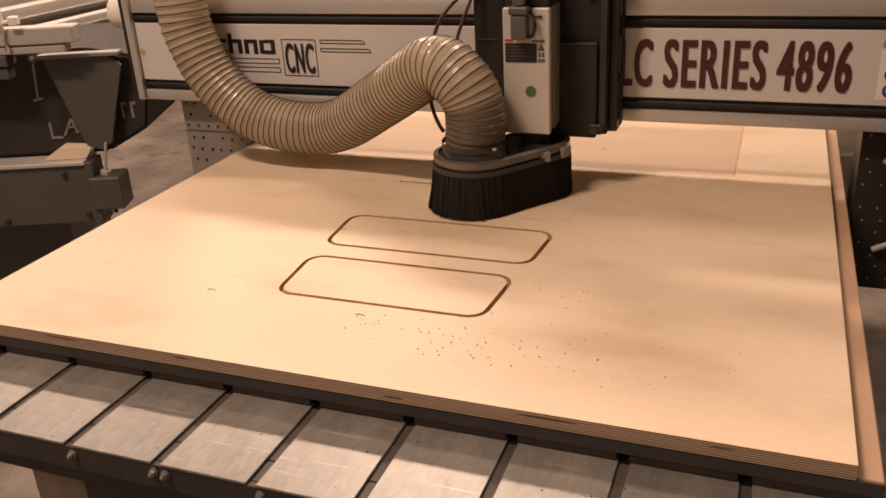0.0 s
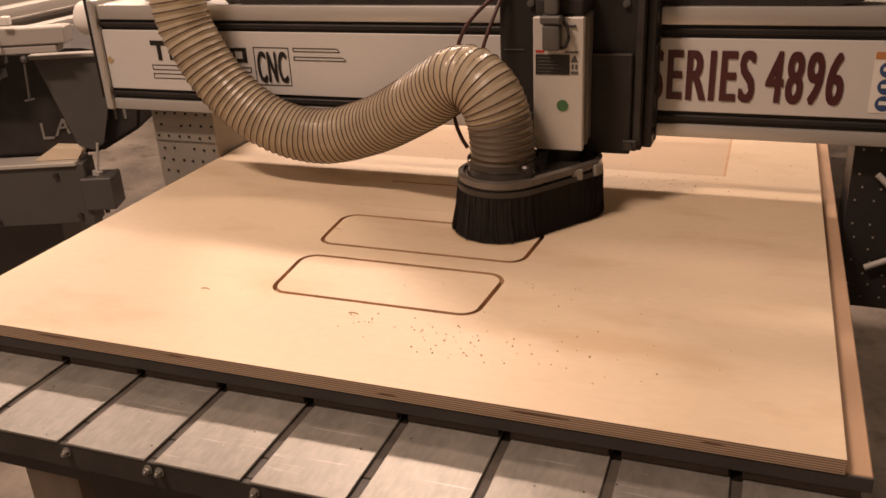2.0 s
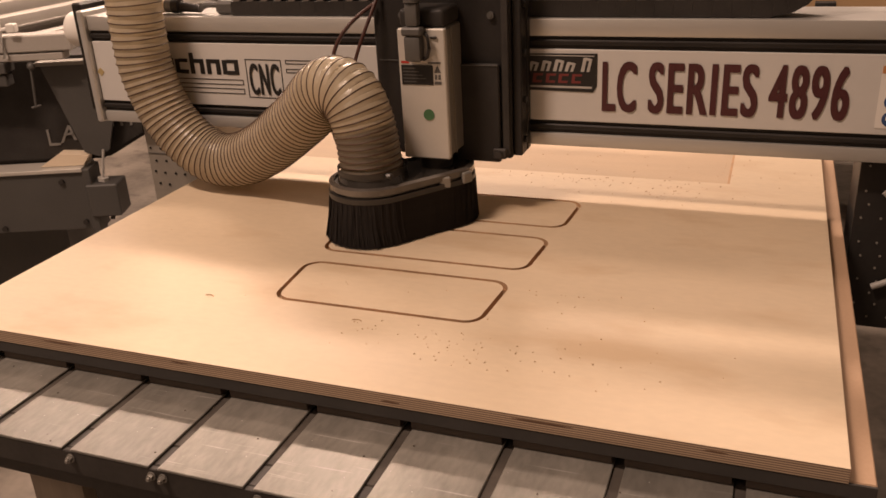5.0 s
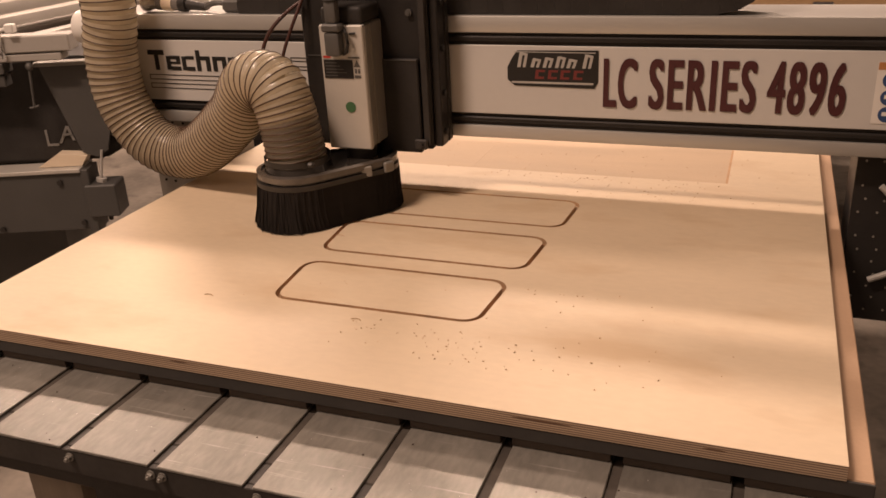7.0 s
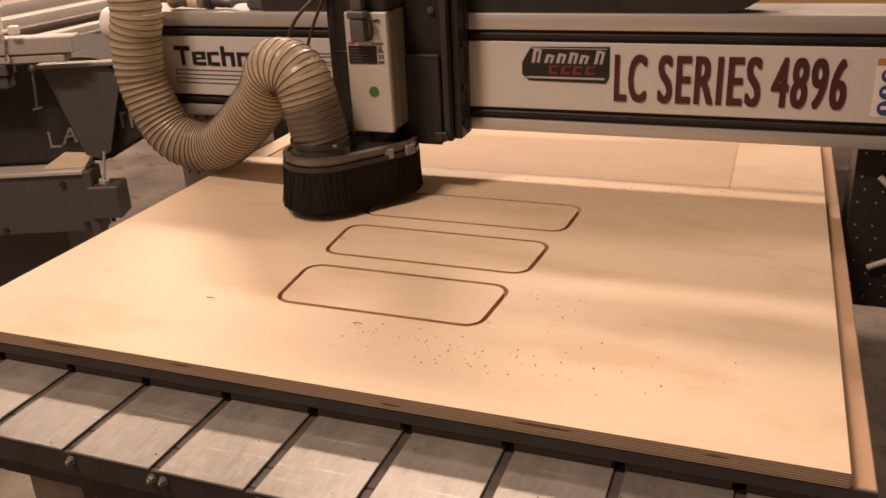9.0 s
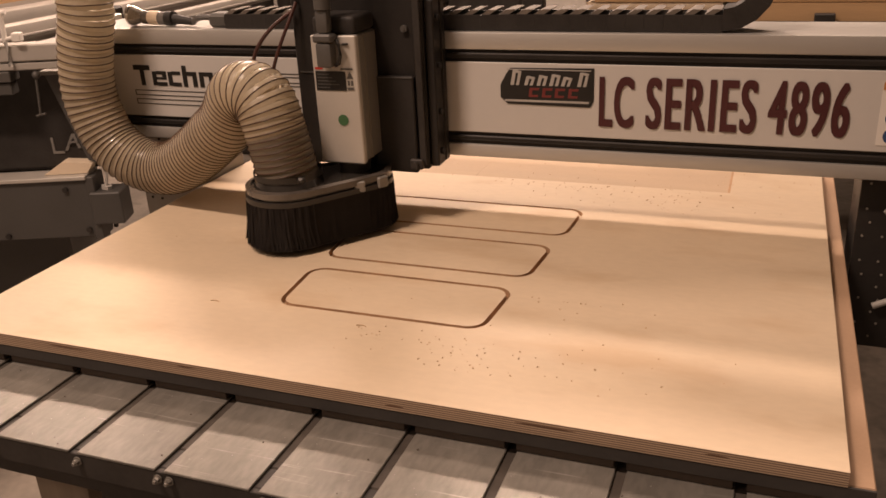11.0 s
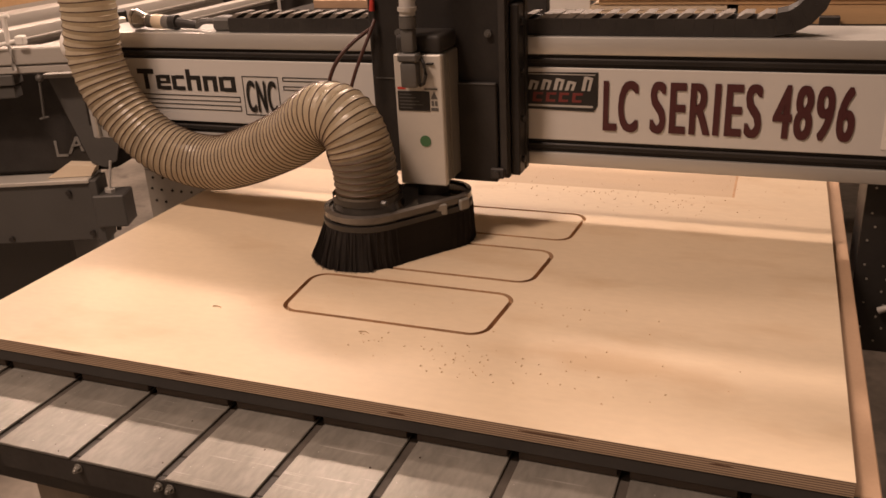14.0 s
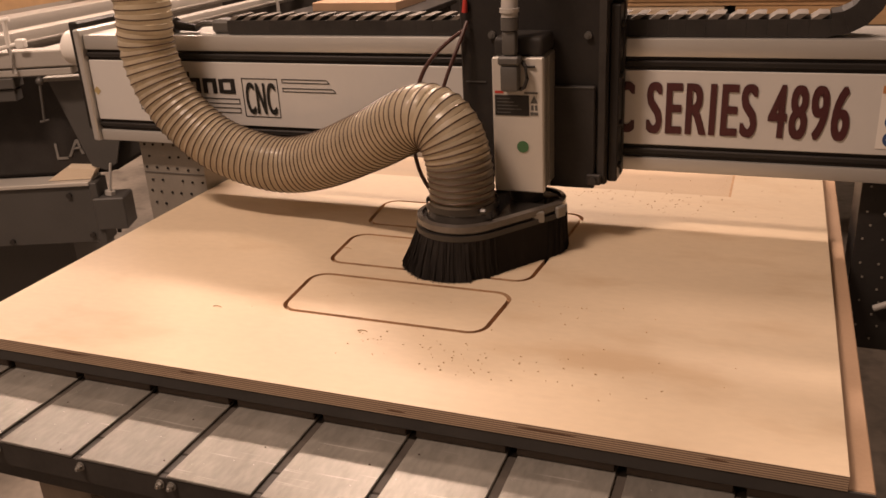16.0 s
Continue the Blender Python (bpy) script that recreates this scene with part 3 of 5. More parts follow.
def gantry():
    g = thing("gantry", "white and black router gantry beam with maroon lettering", "gantry")
    yb = GY + 0.135
    bm = bmesh.new()
    box(bm, GX0, GX1, GY + 0.012, yb, 1.042, 1.258, 0.002)
    part("beam", bm, M_ALU, g)
    for nm, z0, z1 in (("lower_lip", 1.040, 1.0632), ("upper_lip", 1.231, 1.2605)):
        bm = bmesh.new()
        box(bm, GX0, GX1, GY - 0.002, GY + 0.0119 if nm == "lower_lip" else yb + 0.002, z0, z1, 0.0025, seg=2)
        part(nm, bm, M_ALU, g, "brushed aluminium lip")
    for z0, z1 in ((1.0634, 1.0850), (1.2095, 1.2308)):
        bm = bmesh.new()
        box(bm, GX0, GX1, GY + 0.004, GY + 0.0118, z0, z1)
        zc = (z0 + z1) / 2
        box(bm, GX0, GX1, GY - 0.002, GY + 0.004, zc - 0.004, zc + 0.005, 0.002)
        part("linear_rail", bm, M_BLACK, g, "black linear guide rail")
    bm = bmesh.new()
    box(bm, GX0 + 0.001, GX1, GY, GY + 0.0116, 1.0852, 1.2093, 0.001)
    part("front_panel", bm, M_PANEL, g, "off-white front panel")
    # end plate, motor block and cap at the far left end
    bm = bmesh.new()
    box(bm, GX0 - 0.016, GX0 - 0.0005, GY - 0.012, yb + 0.004, 1.040, 1.272, 0.003)
    part("end_plate", bm, M_ALU, g, "bare aluminium end plate")
    bm = bmesh.new()
    box(bm, GX0 - 0.040, GX0 - 0.0165, GY + 0.005, yb + 0.03, 1.06, 1.285, 0.004)
    part("end_block", bm, M_BLACK, g)
    bm = bmesh.new()
    cyl(bm, (GX0 - 0.0405, GY + 0.055, 1.225), (GX0 - 0.085, GY + 0.055, 1.225), 0.040, 0.036, 28)
    cyl(bm, (GX0 - 0.085, GY + 0.055, 1.225), (GX0 - 0.092, GY + 0.055, 1.225), 0.036, 0.026, 28)
    part("end_cap", bm, M_WHITEP, g, "round white plastic cap")
    # perforated legs
    for side, x0, x1, mat, hole in ((-1, -0.768, -0.610, M_LEG, M_HOLE), (1, 0.650, 0.86, M_BLACK, M_LEG)):
        bm = bmesh.new()
        box(bm, x0, x1, GY + 0.032, GY + 0.042, 0.735, 1.0395, 0.001)
        leg = part("leg_plate", bm, mat, g, "grey perforated steel leg plate" if side < 0 else "black steel leg plate with bright bolts")
        rad = 0.0028 if side < 0 else 0.0019
        hm = mesh_of("hole", cyl(bmesh.new(), (0, GY + 0.0317, 0), (0, GY + 0.0300, 0), rad, n=10), hole)
        jig = random.Random(8)
        for r in range(11 if side < 0 else 13):
            for c in range(6 if side < 0 else 7):
                if jig.random() < 0.12:
                    continue
                step = (0.026, 0.0265) if side < 0 else (0.030, 0.0225)
                ho = new("hole", hm)
                ho.parent = leg
                ho.location = (x0 + 0.012 + c * step[0] + (0.008 if r % 2 else 0) + jig.uniform(-0.002, 0.002), 0, 1.026 - r * step[1] + jig.uniform(-0.0015, 0.0015))
        if side < 0:
            bm = bmesh.new()
            box(bm, x0 + 0.002, x1 - 0.002, GY + 0.0300, GY + 0.0316, 0.9625, 0.9640)
            part("seam", bm, M_GREYD, leg)
        if side > 0:
            for a, b in (((0.690, 0.985), (0.722, 0.955)), ((0.692, 0.815), (0.745, 0.845))):
                bm = bmesh.new()
                cyl(bm, (a[0], GY + 0.024, a[1]), (b[0], GY + 0.020, b[1]), 0.0055, n=12)
                part("peg", bm, M_SILVER, leg, "bright metal peg")
        bm = bmesh.new()
        box(bm, x0 + 0.004, x1 - 0.004, GY + 0.0425, yb + 0.06, 0.735, 1.0390, 0.001)
        part("leg_box", bm, mat, g)
    # lettering
    y = GY - 0.0004
    lettering("lettering", "LC", 0.233, 0.291, 1.105, 1.191, y, M_MAROON, g, 0.0, stroke=0.0023, rise=0.0011, spread=1.14, label="maroon model lettering")
    lettering("lettering", "SERIES", 0.310, 0.483, 1.105, 1.191, y, M_MAROON, g, 0.0, stroke=0.0023, rise=0.0011, spread=1.16, label="maroon model lettering")
    lettering("lettering", "4896", 0.499, 0.617, 1.105, 1.191, y, M_MAROON, g, 0.0, stroke=0.0023, rise=0.0011, spread=1.18, label="maroon model lettering")
    lettering("lettering", "CNC", -0.460, -0.392, 1.110, 1.172, y, M_INK, g, 0.0, stroke=0.0014, rise=0.0006, spread=1.12, label="black lettering in a frame")
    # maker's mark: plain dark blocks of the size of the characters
    for x0, x1, z1 in ((-0.712, -0.672, 1.189), (-0.668, -0.634, 1.178), (-0.630, -0.600, 1.178), (-0.595, -0.562, 1.190), (-0.556, -0.524, 1.178), (-0.519, -0.482, 1.178)):
        bm = bmesh.new()
        w = 0.010
        if x0 == -0.712:
            box(bm, x0, x1, y - 0.0006, y, z1 - 0.010, z1)
            box(bm, (x0 + x1) / 2 - w / 2, (x0 + x1) / 2 + w / 2, y - 0.0006, y, 1.148, z1 - 0.010)
        elif z1 > 1.18 or x0 == -0.556:
            box(bm, x0, x0 + w, y - 0.0006, y, 1.148, z1)
            box(bm, x1 - w, x1, y - 0.0006, y, 1.148, 1.178)
            box(bm, x0 + w, x1 - w, y - 0.0006, y, 1.170, 1.178)
        else:
            box(bm, x0, x0 + w, y - 0.0006, y, 1.149, z1 - 0.001)
            box(bm, x0 + w, x1, y - 0.0006, y, 1.171, z1)
            box(bm, x0 + w, x1, y - 0.0006, y, 1.148, 1.156)
            if x0 != -0.630:
                box(bm, x1 - w, x1, y - 0.0006, y, 1.166 if x0 == -0.668 else 1.156, 1.171)
            if x0 == -0.668:
                box(bm, x0 + w, x1, y - 0.0006, y, 1.161, 1.1658)
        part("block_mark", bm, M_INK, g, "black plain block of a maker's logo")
    # ruled frames of the mark
    t = 0.0016
    for z0, z1, x0, x1 in ((1.128, 1.139, -0.716, -0.475), (1.110, 1.121, -0.716, -0.475), (1.104, 1.180, -0.466, -0.386)):
        bm = bmesh.new()
        box(bm, x0, x1, y - 0.0005, y, z0, z0 + t)
        box(bm, x0, x1, y - 0.0005, y, z1 - t, z1)
        box(bm, x0, x0 + t, y - 0.0005, y, z0 + t, z1 - t)
        box(bm, x1 - t, x1, y - 0.0005, y, z0 + t, z1 - t)
        part("ruled_frame", bm, M_INK, g)
    for z0, z1, x1 in ((1.172, 1.180, -0.280), (1.155, 1.163, -0.268)):
        bm = bmesh.new()
        box(bm, -0.376, x1, y - 0.0005, y, z1 - t, z1)
        box(bm, -0.376, x1 + 0.006, y - 0.0005, y, z0, z0 + t)
        box(bm, -0.376, -0.376 + t, y - 0.0005, y, z0 + t, z1 - t)
        prism(bm, [(x1, z1 - t), (x1 + 0.002, z1 - t), (x1 + 0.006, z0 + t), (x1 + 0.004, z0 + t)], y - 0.0005, y)
        part("ruled_frame", bm, M_INK, g)
    # shop sticker with an uneven outline
    st = part("sticker", prism(bmesh.new(), [(0.062, 1.172), (0.072, 1.190), (0.080, 1.201), (0.224, 1.203), (0.224, 1.148), (0.218, 1.137), (0.075, 1.139), (0.062, 1.150)], y - 0.0008, y), M_INK, g, "black shop sticker with silver and red marks")
    bm = bmesh.new()
    for i, (x, h) in enumerate(((0.080, 0.026), (0.104, 0.016), (0.126, 0.018), (0.148, 0.020), (0.168, 0.016), (0.196, 0.024))):
        prism(bm, [(x, 1.172), (x + 0.006, 1.172), (x + 0.011, 1.172 + h), (x + 0.005, 1.172 + h)], y - 0.0014, y - 0.0009)
        prism(bm, [(x + 0.010, 1.172), (x + 0.015, 1.172), (x + 0.020, 1.170 + h), (x + 0.015, 1.170 + h)], y - 0.0014, y - 0.0009)
        prism(bm, [(x + 0.008, 1.168 + h), (x + 0.018, 1.166 + h), (x + 0.020, 1.170 + h), (x + 0.010, 1.172 + h)], y - 0.0019, y - 0.0015)
    box(bm, 0.070, 0.216, y - 0.0014, y - 0.0009, 1.1435, 1.147)
    box(bm, 0.074, 0.219, y - 0.0014, y - 0.0009, 1.198, 1.1995)
    part("silver_mark", bm, M_SILVER, st)
    for x in (0.112, 0.135, 0.157, 0.180):
        bm = bmesh.new()
        prism(bm, [(x, 1.152), (x + 0.016, 1.152), (x + 0.017, 1.156), (x + 0.006, 1.156), (x + 0.007, 1.164), (x + 0.018, 1.164), (x + 0.019, 1.168), (x + 0.002, 1.168)], y - 0.0014, y - 0.0009)
        part("red_mark", bm, M_REDDULL, st)
    # warning triangle and the row of safety signs
    bm = bmesh.new()
    prism(bm, [(-0.831, 1.146), (-0.822, 1.155), (-0.813, 1.146), (-0.822, 1.137)], y - 0.0006, y)
    part("warning_sign", bm, M_YELLOW, g, "small yellow warning sticker")
    bm = bmesh.new()
    box(bm, 0.657, 0.714, y - 0.0006, y, 1.0960, 1.1930)
    sg = part("safety_label", bm, M_WHITEP, g, "white label with round blue safety signs")
    bm = bmesh.new()
    box(bm, 0.6575, 0.7135, y - 0.0011, y - 0.0007, 1.1932 - 0.012, 1.1928)
    part("orange_strip", bm, M_ORANGE, sg)
    for z in (1.165, 1.138, 1.111):
        bm = bmesh.new()
        cyl(bm, (0.678, y - 0.0007, z), (0.678, y - 0.0011, z), 0.0125, n=24)
        part("blue_sign", bm, M_BLUE, sg)
        bm = bmesh.new()
        box(bm, 0.671, 0.684, y - 0.0016, y - 0.0012, z - 0.002, z + 0.004)
        part("pictogram", bm, M_WHITEP, sg)
    return g


GANTRY = gantry()


def chain_links(bm, x0, x1, y0, y1, z0, z1):
    x = x0
    while x < x1 - 1e-4:
        w = 0.030
        box(bm, x, x + w - 0.0002, y0, y1, z0, z1 - 0.008)
        # raised cross bar of each link, leaning
        prism(bm, [(x + 0.002, z1 - 0.0079), (x + 0.016, z1 - 0.0079), (x + 0.028, z1), (x + 0.014, z1)], y0 + 0.003, y1 - 0.003, "y", 1)
        x += w
    return bm


def cable_chains():
    y0, y1, z0 = GY + 0.008, GY + 0.068, 1.2615
    lower = thing("cable_chain", "black plastic cable drag chain lying on the gantry beam", "cable chain")
    bm = chain_links(bmesh.new(), -0.485, 0.19, y0, y1, z0, z0 + 0.034)
    part("chain_run", bm, (M_BLACKP, M_LINK_BAR), lower)
    bm = bmesh.new()
    box(bm, -0.53, -0.486, y0 + 0.008, y1 - 0.008, z0, z0 + 0.026, 0.006)
    part("chain_end", bm, M_GREYD, lower)
    bend = thing("cable_chain", "black plastic cable drag chain bending up and back", "cable chain")
    bm = chain_links(bmesh.new(), -0.34, 0.02, y0 - 0.001, y1 + 0.001, z0 + 0.0002, z0 + 0.035)
    part("chain_run", bm, (M_BLACKP, M_LINK_BAR), bend)
    bm = bmesh.new()
    r, th = 0.078, 0.034
    for i in range(9):
        a0, a1 = -math.pi / 2 + i * math.pi / 9, -math.pi / 2 + (i + 0.995) * math.pi / 9
        c = z0 + r + 0.002
        q = [(0.02 + rr * math.cos(a), c + rr * math.sin(a)) for rr, a in ((r, a0), (r, a1), (r - th, a1), (r - th, a0))]
        prism(bm, q, y0 - 0.001, y1 + 0.001, "y")
    part("chain_bend", bm, M_BLACKP, bend)
    bm = chain_links(bmesh.new(), -0.34, 0.02, y0, y1, z0 + 2 * r - 0.036, z0 + 2 * r + 0.004)
    part("chain_return", bm, (M_BLACKP, M_LINK_BAR), bend)
    return lower, bend


CHAIN, CHAIN_BEND = cable_chains()

# a clear cylinder and cables lying on the beam
def beam_clutter():
    jar = thing("oiler_bottle", "clear plastic cylinder with a flared metal end lying on the beam", "bottle")
    y, z = GY + 0.034, 1.2608 + 0.021
    bm = bmesh.new()
    cyl(bm, (-0.722, y, z), (-0.716, y, z), 0.0205, n=28)
    cyl(bm, (-0.716, y, z), (-0.690, y, z - 0.003), 0.0195, 0.011, n=28)
    part("flared_end", bm, M_CHROME, jar)
    bm = bmesh.new()
    cyl(bm, (-0.690, y, z - 0.004), (-0.636, y, z - 0.006), 0.0135, n=24)
    part("barrel", bm, M_GLASS_JAR, jar)
    bm = bmesh.new()
    cyl(bm, (-0.676, y, z - 0.0045), (-0.652, y, z - 0.0055), 0.0139, n=24)
    part("paper_band", bm, M_PALE, jar)
    bm = bmesh.new()
    cyl(bm, (-0.636, y, z - 0.006), (-0.620, y, z - 0.006), 0.0145, n=20)
    cyl(bm, (-0.620, y, z - 0.007), (-0.575, y, z - 0.012), 0.010, 0.007, n=20)
    part("nozzle", bm, M_BLACKP, jar)
    bm = bmesh.new()
    tube(bm, bez((-0.575, y, 1.269), (-0.55, y - 0.02, 1.285), (-0.53, y - 0.01, 1.282), (-0.50, y, 1.272)), 0.006)
    part("hose_end", bm, M_GREYD, jar)
    return jar


JAR = beam_clutter()

# ---------------------------------------------------------------- carriage and spindle (origin at the cutter)


def carriage():
    c = thing("carriage", "black carriage plate riding on the gantry rails", "carriage")
    bm = bmesh.new()
    box(bm, -0.130, 0.136, GY - 0.022, GY - 0.004, 1.036, 1.43, 0.002)
    part("back_plate", bm, M_BLACK, c)
    bm = bmesh.new()
    box(bm, -0.128, 0.118, 0.052, GY - 0.0225, 1.030, 1.50, 0.003)
    part("front_plate", bm, M_BLACK, c)
    bm = bmesh.new()
    box(bm, 0.020, 0.100, 0.040, 0.0515, 1.026, 1.196, 0.002)
    part("cover", bm, M_BLACKP, c)
    bm = bmesh.new()
    box(bm, 0.104, 0.116, 0.044, 0.0515, 1.040, 1.50, 0.001)
    part("side_strip", bm, M_DARK, c, "worn dark metal edge strip")
    bm = bmesh.new()
    box(bm, 0.1185, 0.134, 0.060, GY - 0.0225, 1.034, 1.32, 0.002)
    for z in (1.06, 1.13, 1.21, 1.29):
        cyl(bm, (0.134, 0.075, z), (0.139, 0.075, z), 0.006, n=12)
    part("side_plate", bm, M_BLACK, c)
    bm = bmesh.new()
    box(bm, 0.088, 0.112, 0.034, 0.0435, 1.034, 1.052, 0.002)
    cyl(bm, (0.10, 0.034, 1.043), (0.10, 0.026, 1.043), 0.006, n=12)
    part("bracket", bm, M_DARK, c, "dusty corner bracket")
    for x, z in ((-0.072, 1.275), (0.086, 1.275)):
        bm = bmesh.new()
        cyl(bm, (x, 0.0515, z), (x, 0.046, z), 0.006, n=16)
        cyl(bm, (x, 0.046, z), (x, 0.0445, z), 0.003, n=6)
        part("cap_screw", bm, M_GREYD, c)
    bm = bmesh.new()
    box(bm, -0.120, -0.085, 0.0500, 0.0515, 1.1965, 1.1985)
    part("seam", bm, M_GREY, c)
    bm = bmesh.new()
    box(bm, 0.03, 0.098, 0.0385, 0.0398, 1.1935, 1.1950)
    part("seam", bm, M_GREY, c)
    return c


CARRIAGE = carriage()


def spindle():
    s = thing("spindle", "cream electric router spindle with connector and rating plate", "spindle")
    x0, x1, y0, y1 = -0.0475, 0.0345, -0.034, 0.034
    bm = bmesh.new()
    box(bm, x0, x1, y0, y0 + 0.012, 1.041, 1.257, 0.002)
    part("front_cover", bm, M_SPIN, s)
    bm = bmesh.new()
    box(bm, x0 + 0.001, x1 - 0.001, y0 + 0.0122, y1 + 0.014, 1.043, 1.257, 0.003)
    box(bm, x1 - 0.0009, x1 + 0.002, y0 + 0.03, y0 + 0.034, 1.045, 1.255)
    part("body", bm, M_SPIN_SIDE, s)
    bm = bmesh.new()
    box(bm, x0 + 0.002, x1 - 0.002, y0 + 0.006, y1 + 0.014, 1.2572, 1.287, 0.007, seg=3)
    part("top_cap", bm, M_BLACKP, s, "black plastic top cap")
    bm = bmesh.new()
    box(bm, -0.028, 0.000, y0 - 0.022, y0 - 0.0003, 1.208, 1.248, 0.004, seg=2)
    box(bm, -0.031, 0.003, y0 - 0.024, y0 - 0.0003, 1.2485, 1.262, 0.003)
    box(bm, -0.025, -0.003, y0 - 0.020, y0 + 0.000, 1.2622, 1.300, 0.005, seg=2)
    cyl(bm, (-0.014, y0 - 0.010, 1.300), (-0.014, y0 - 0.010, 1.318), 0.0135, n=20)
    con = part("connector", bm, M_GREYD, s, "grey plug connector")
    bm = bmesh.new()
    cyl(bm, (-0.014, y0 - 0.010, 1.3182), (-0.014, y0 - 0.008, 1.345), 0.0125, n=20)
    cyl(bm, (-0.014, y0 - 0.010, 1.326), (-0.014, y0 - 0.0099, 1.332), 0.0148, n=20)
    part("gland", bm, M_SILVER, con, "metal cable gland")
    bm = bmesh.new()
    tube(bm, bez((-0.014, y0 - 0.008, 1.345), (-0.014, y0 - 0.005, 1.42), (-0.01, y0 + 0.02, 1.48), (0.02, 0.04, 1.56)), 0.008, 10)
    part("cable", bm, M_BLACKP, con)
    bm = bmesh.new()
    tube(bm, [(0.002, y0 - 0.004, 1.252), (0.010, y0 - 0.012, 1.246), (0.013, y0 - 0.014, 1.228), (0.008, y0 - 0.012, 1.214), (0.0, y0 - 0.008, 1.210)], 0.003, 8)
    cyl(bm, (0.010, y0, 1.243), (0.022, y0 - 0.003, 1.244), 0.0018, n=8)
    part("latch", bm, M_BLACKP, con)
    yp = y0 - 0.0004
    bm = bmesh.new()
    box(bm, -0.043, 0.012, yp - 0.0008, yp, 1.167, 1.199)
    pl = part("rating_plate", bm, M_INK, s, "black rating plate with fine print")
    bm = bmesh.new()
    for i in range(5):
        box(bm, -0.040, -0.040 + (0.022 + 0.006 * ((i * 7) % 4)), yp - 0.0012, yp - 0.0009, 1.171 + i * 0.0055, 1.1725 + i * 0.0055)
    part("print_bar", bm, M_GREYD, pl)
    bm = bmesh.new()
    prism(bm, [(0.014, 1.187), (0.026, 1.187), (0.020, 1.199)], yp - 0.0005, yp)
    part("warning_triangle", bm, M_GREYD, s)
    bm = bmesh.new()
    box(bm, 0.015, 0.019, yp - 0.0005, yp, 1.176, 1.184)
    box(bm, 0.021, 0.025, yp - 0.0005, yp, 1.176, 1.184)
    box(bm, 0.014, 0.026, yp - 0.0005, yp, 1.168, 1.173)
    box(bm, 0.004, 0.026, yp - 0.0005, yp, 1.2015, 1.2045)
    part("print_mark", bm, M_GREYD, s)
    bm = bmesh.new()
    box(bm, -0.043, -0.029, yp - 0.0005, yp, 1.2015, 1.2055)
    part("red_mark", bm, M_RED, s)
    bm = bmesh.new()
    cyl(bm, (0.001, yp, 1.117), (0.001, yp - 0.0008, 1.117), 0.0095, n=28)
    part("green_dot", bm, M_GREEN, s, "round green sticker")
    bm = bmesh.new()
    cyl(bm, (-0.005, 0.006, 1.0408), (-0.005, 0.006, 1.012), 0.030, 0.026, n=28)
    part("nose", bm, M_DARK, s)
    # two thin black cables with a red tip, behind the hose
    bm = bmesh.new()
    tube(bm, bez((-0.120, 0.045, 1.285), (-0.150, 0.020, 1.265), (-0.185, 0.010, 1.235), (-0.190, 0.005, 1.19)) +
         bez((-0.190, 0.005, 1.19), (-0.200, 0.0, 1.14), (-0.205, -0.02, 1.08), (-0.165, -0.03, 1.035))[1:], 0.0035, 8)
    tube(bm, bez((-0.112, 0.045, 1.300), (-0.125, 0.020, 1.25), (-0.145, 0.0, 1.21), (-0.150, -0.005, 1.16)), 0.0032, 8)
    part("cable", bm, M_CABLE, s, "thin dark red-brown cable loops")
    bm = bmesh.new()
    cyl(bm, (-0.116, 0.045, 1.314), (-0.114, 0.045, 1.336), 0.0048, 0.0036, n=12)
    part("red_tip", bm, M_RED, s, "red cable tip")
    return s


SPINDLE = spindle()

PORT = Vector((-0.085, -0.088))
R_BIG, R_SMALL = 0.074, 0.060


def shoe_outline(grow, n=64):
    """Outline round two circles: the hose port and the spindle nose."""
    a, b = PORT, Vector((0.0, 0.004))
    d = b - a
    ang = math.atan2(d.y, d.x)
    off = math.acos((R_BIG - R_SMALL) / d.length)
    pts = []
    m = n * 3 // 5
    for k in range(m):
        t = ang + off + (2 * math.pi - 2 * off) * k / (m - 1)
        pts.append(a + Vector((math.cos(t), math.sin(t))) * (R_BIG + grow))
    m = n - m
    for k in range(m):
        t = ang - off + 2 * off * k / (m - 1)
        pts.append(b + Vector((math.cos(t), math.sin(t))) * (R_SMALL + grow))
    return pts


def resample(pts, n):
    pts = [Vector(p) for p in pts]
    pts.append(pts[0])
    d = [0.0]
    for a, b in zip(pts, pts[1:]):
        d.append(d[-1] + (b - a).length)
    out = []
    for k in range(n):
        s = d[-1] * k / n
        i = max(j for j in range(len(d) - 1) if d[j] <= s)
        f = (s - d[i]) / max(1e-9, d[i + 1] - d[i])
        out.append(pts[i].lerp(pts[i + 1], f))
    return out


Z_SHOE = 1.006


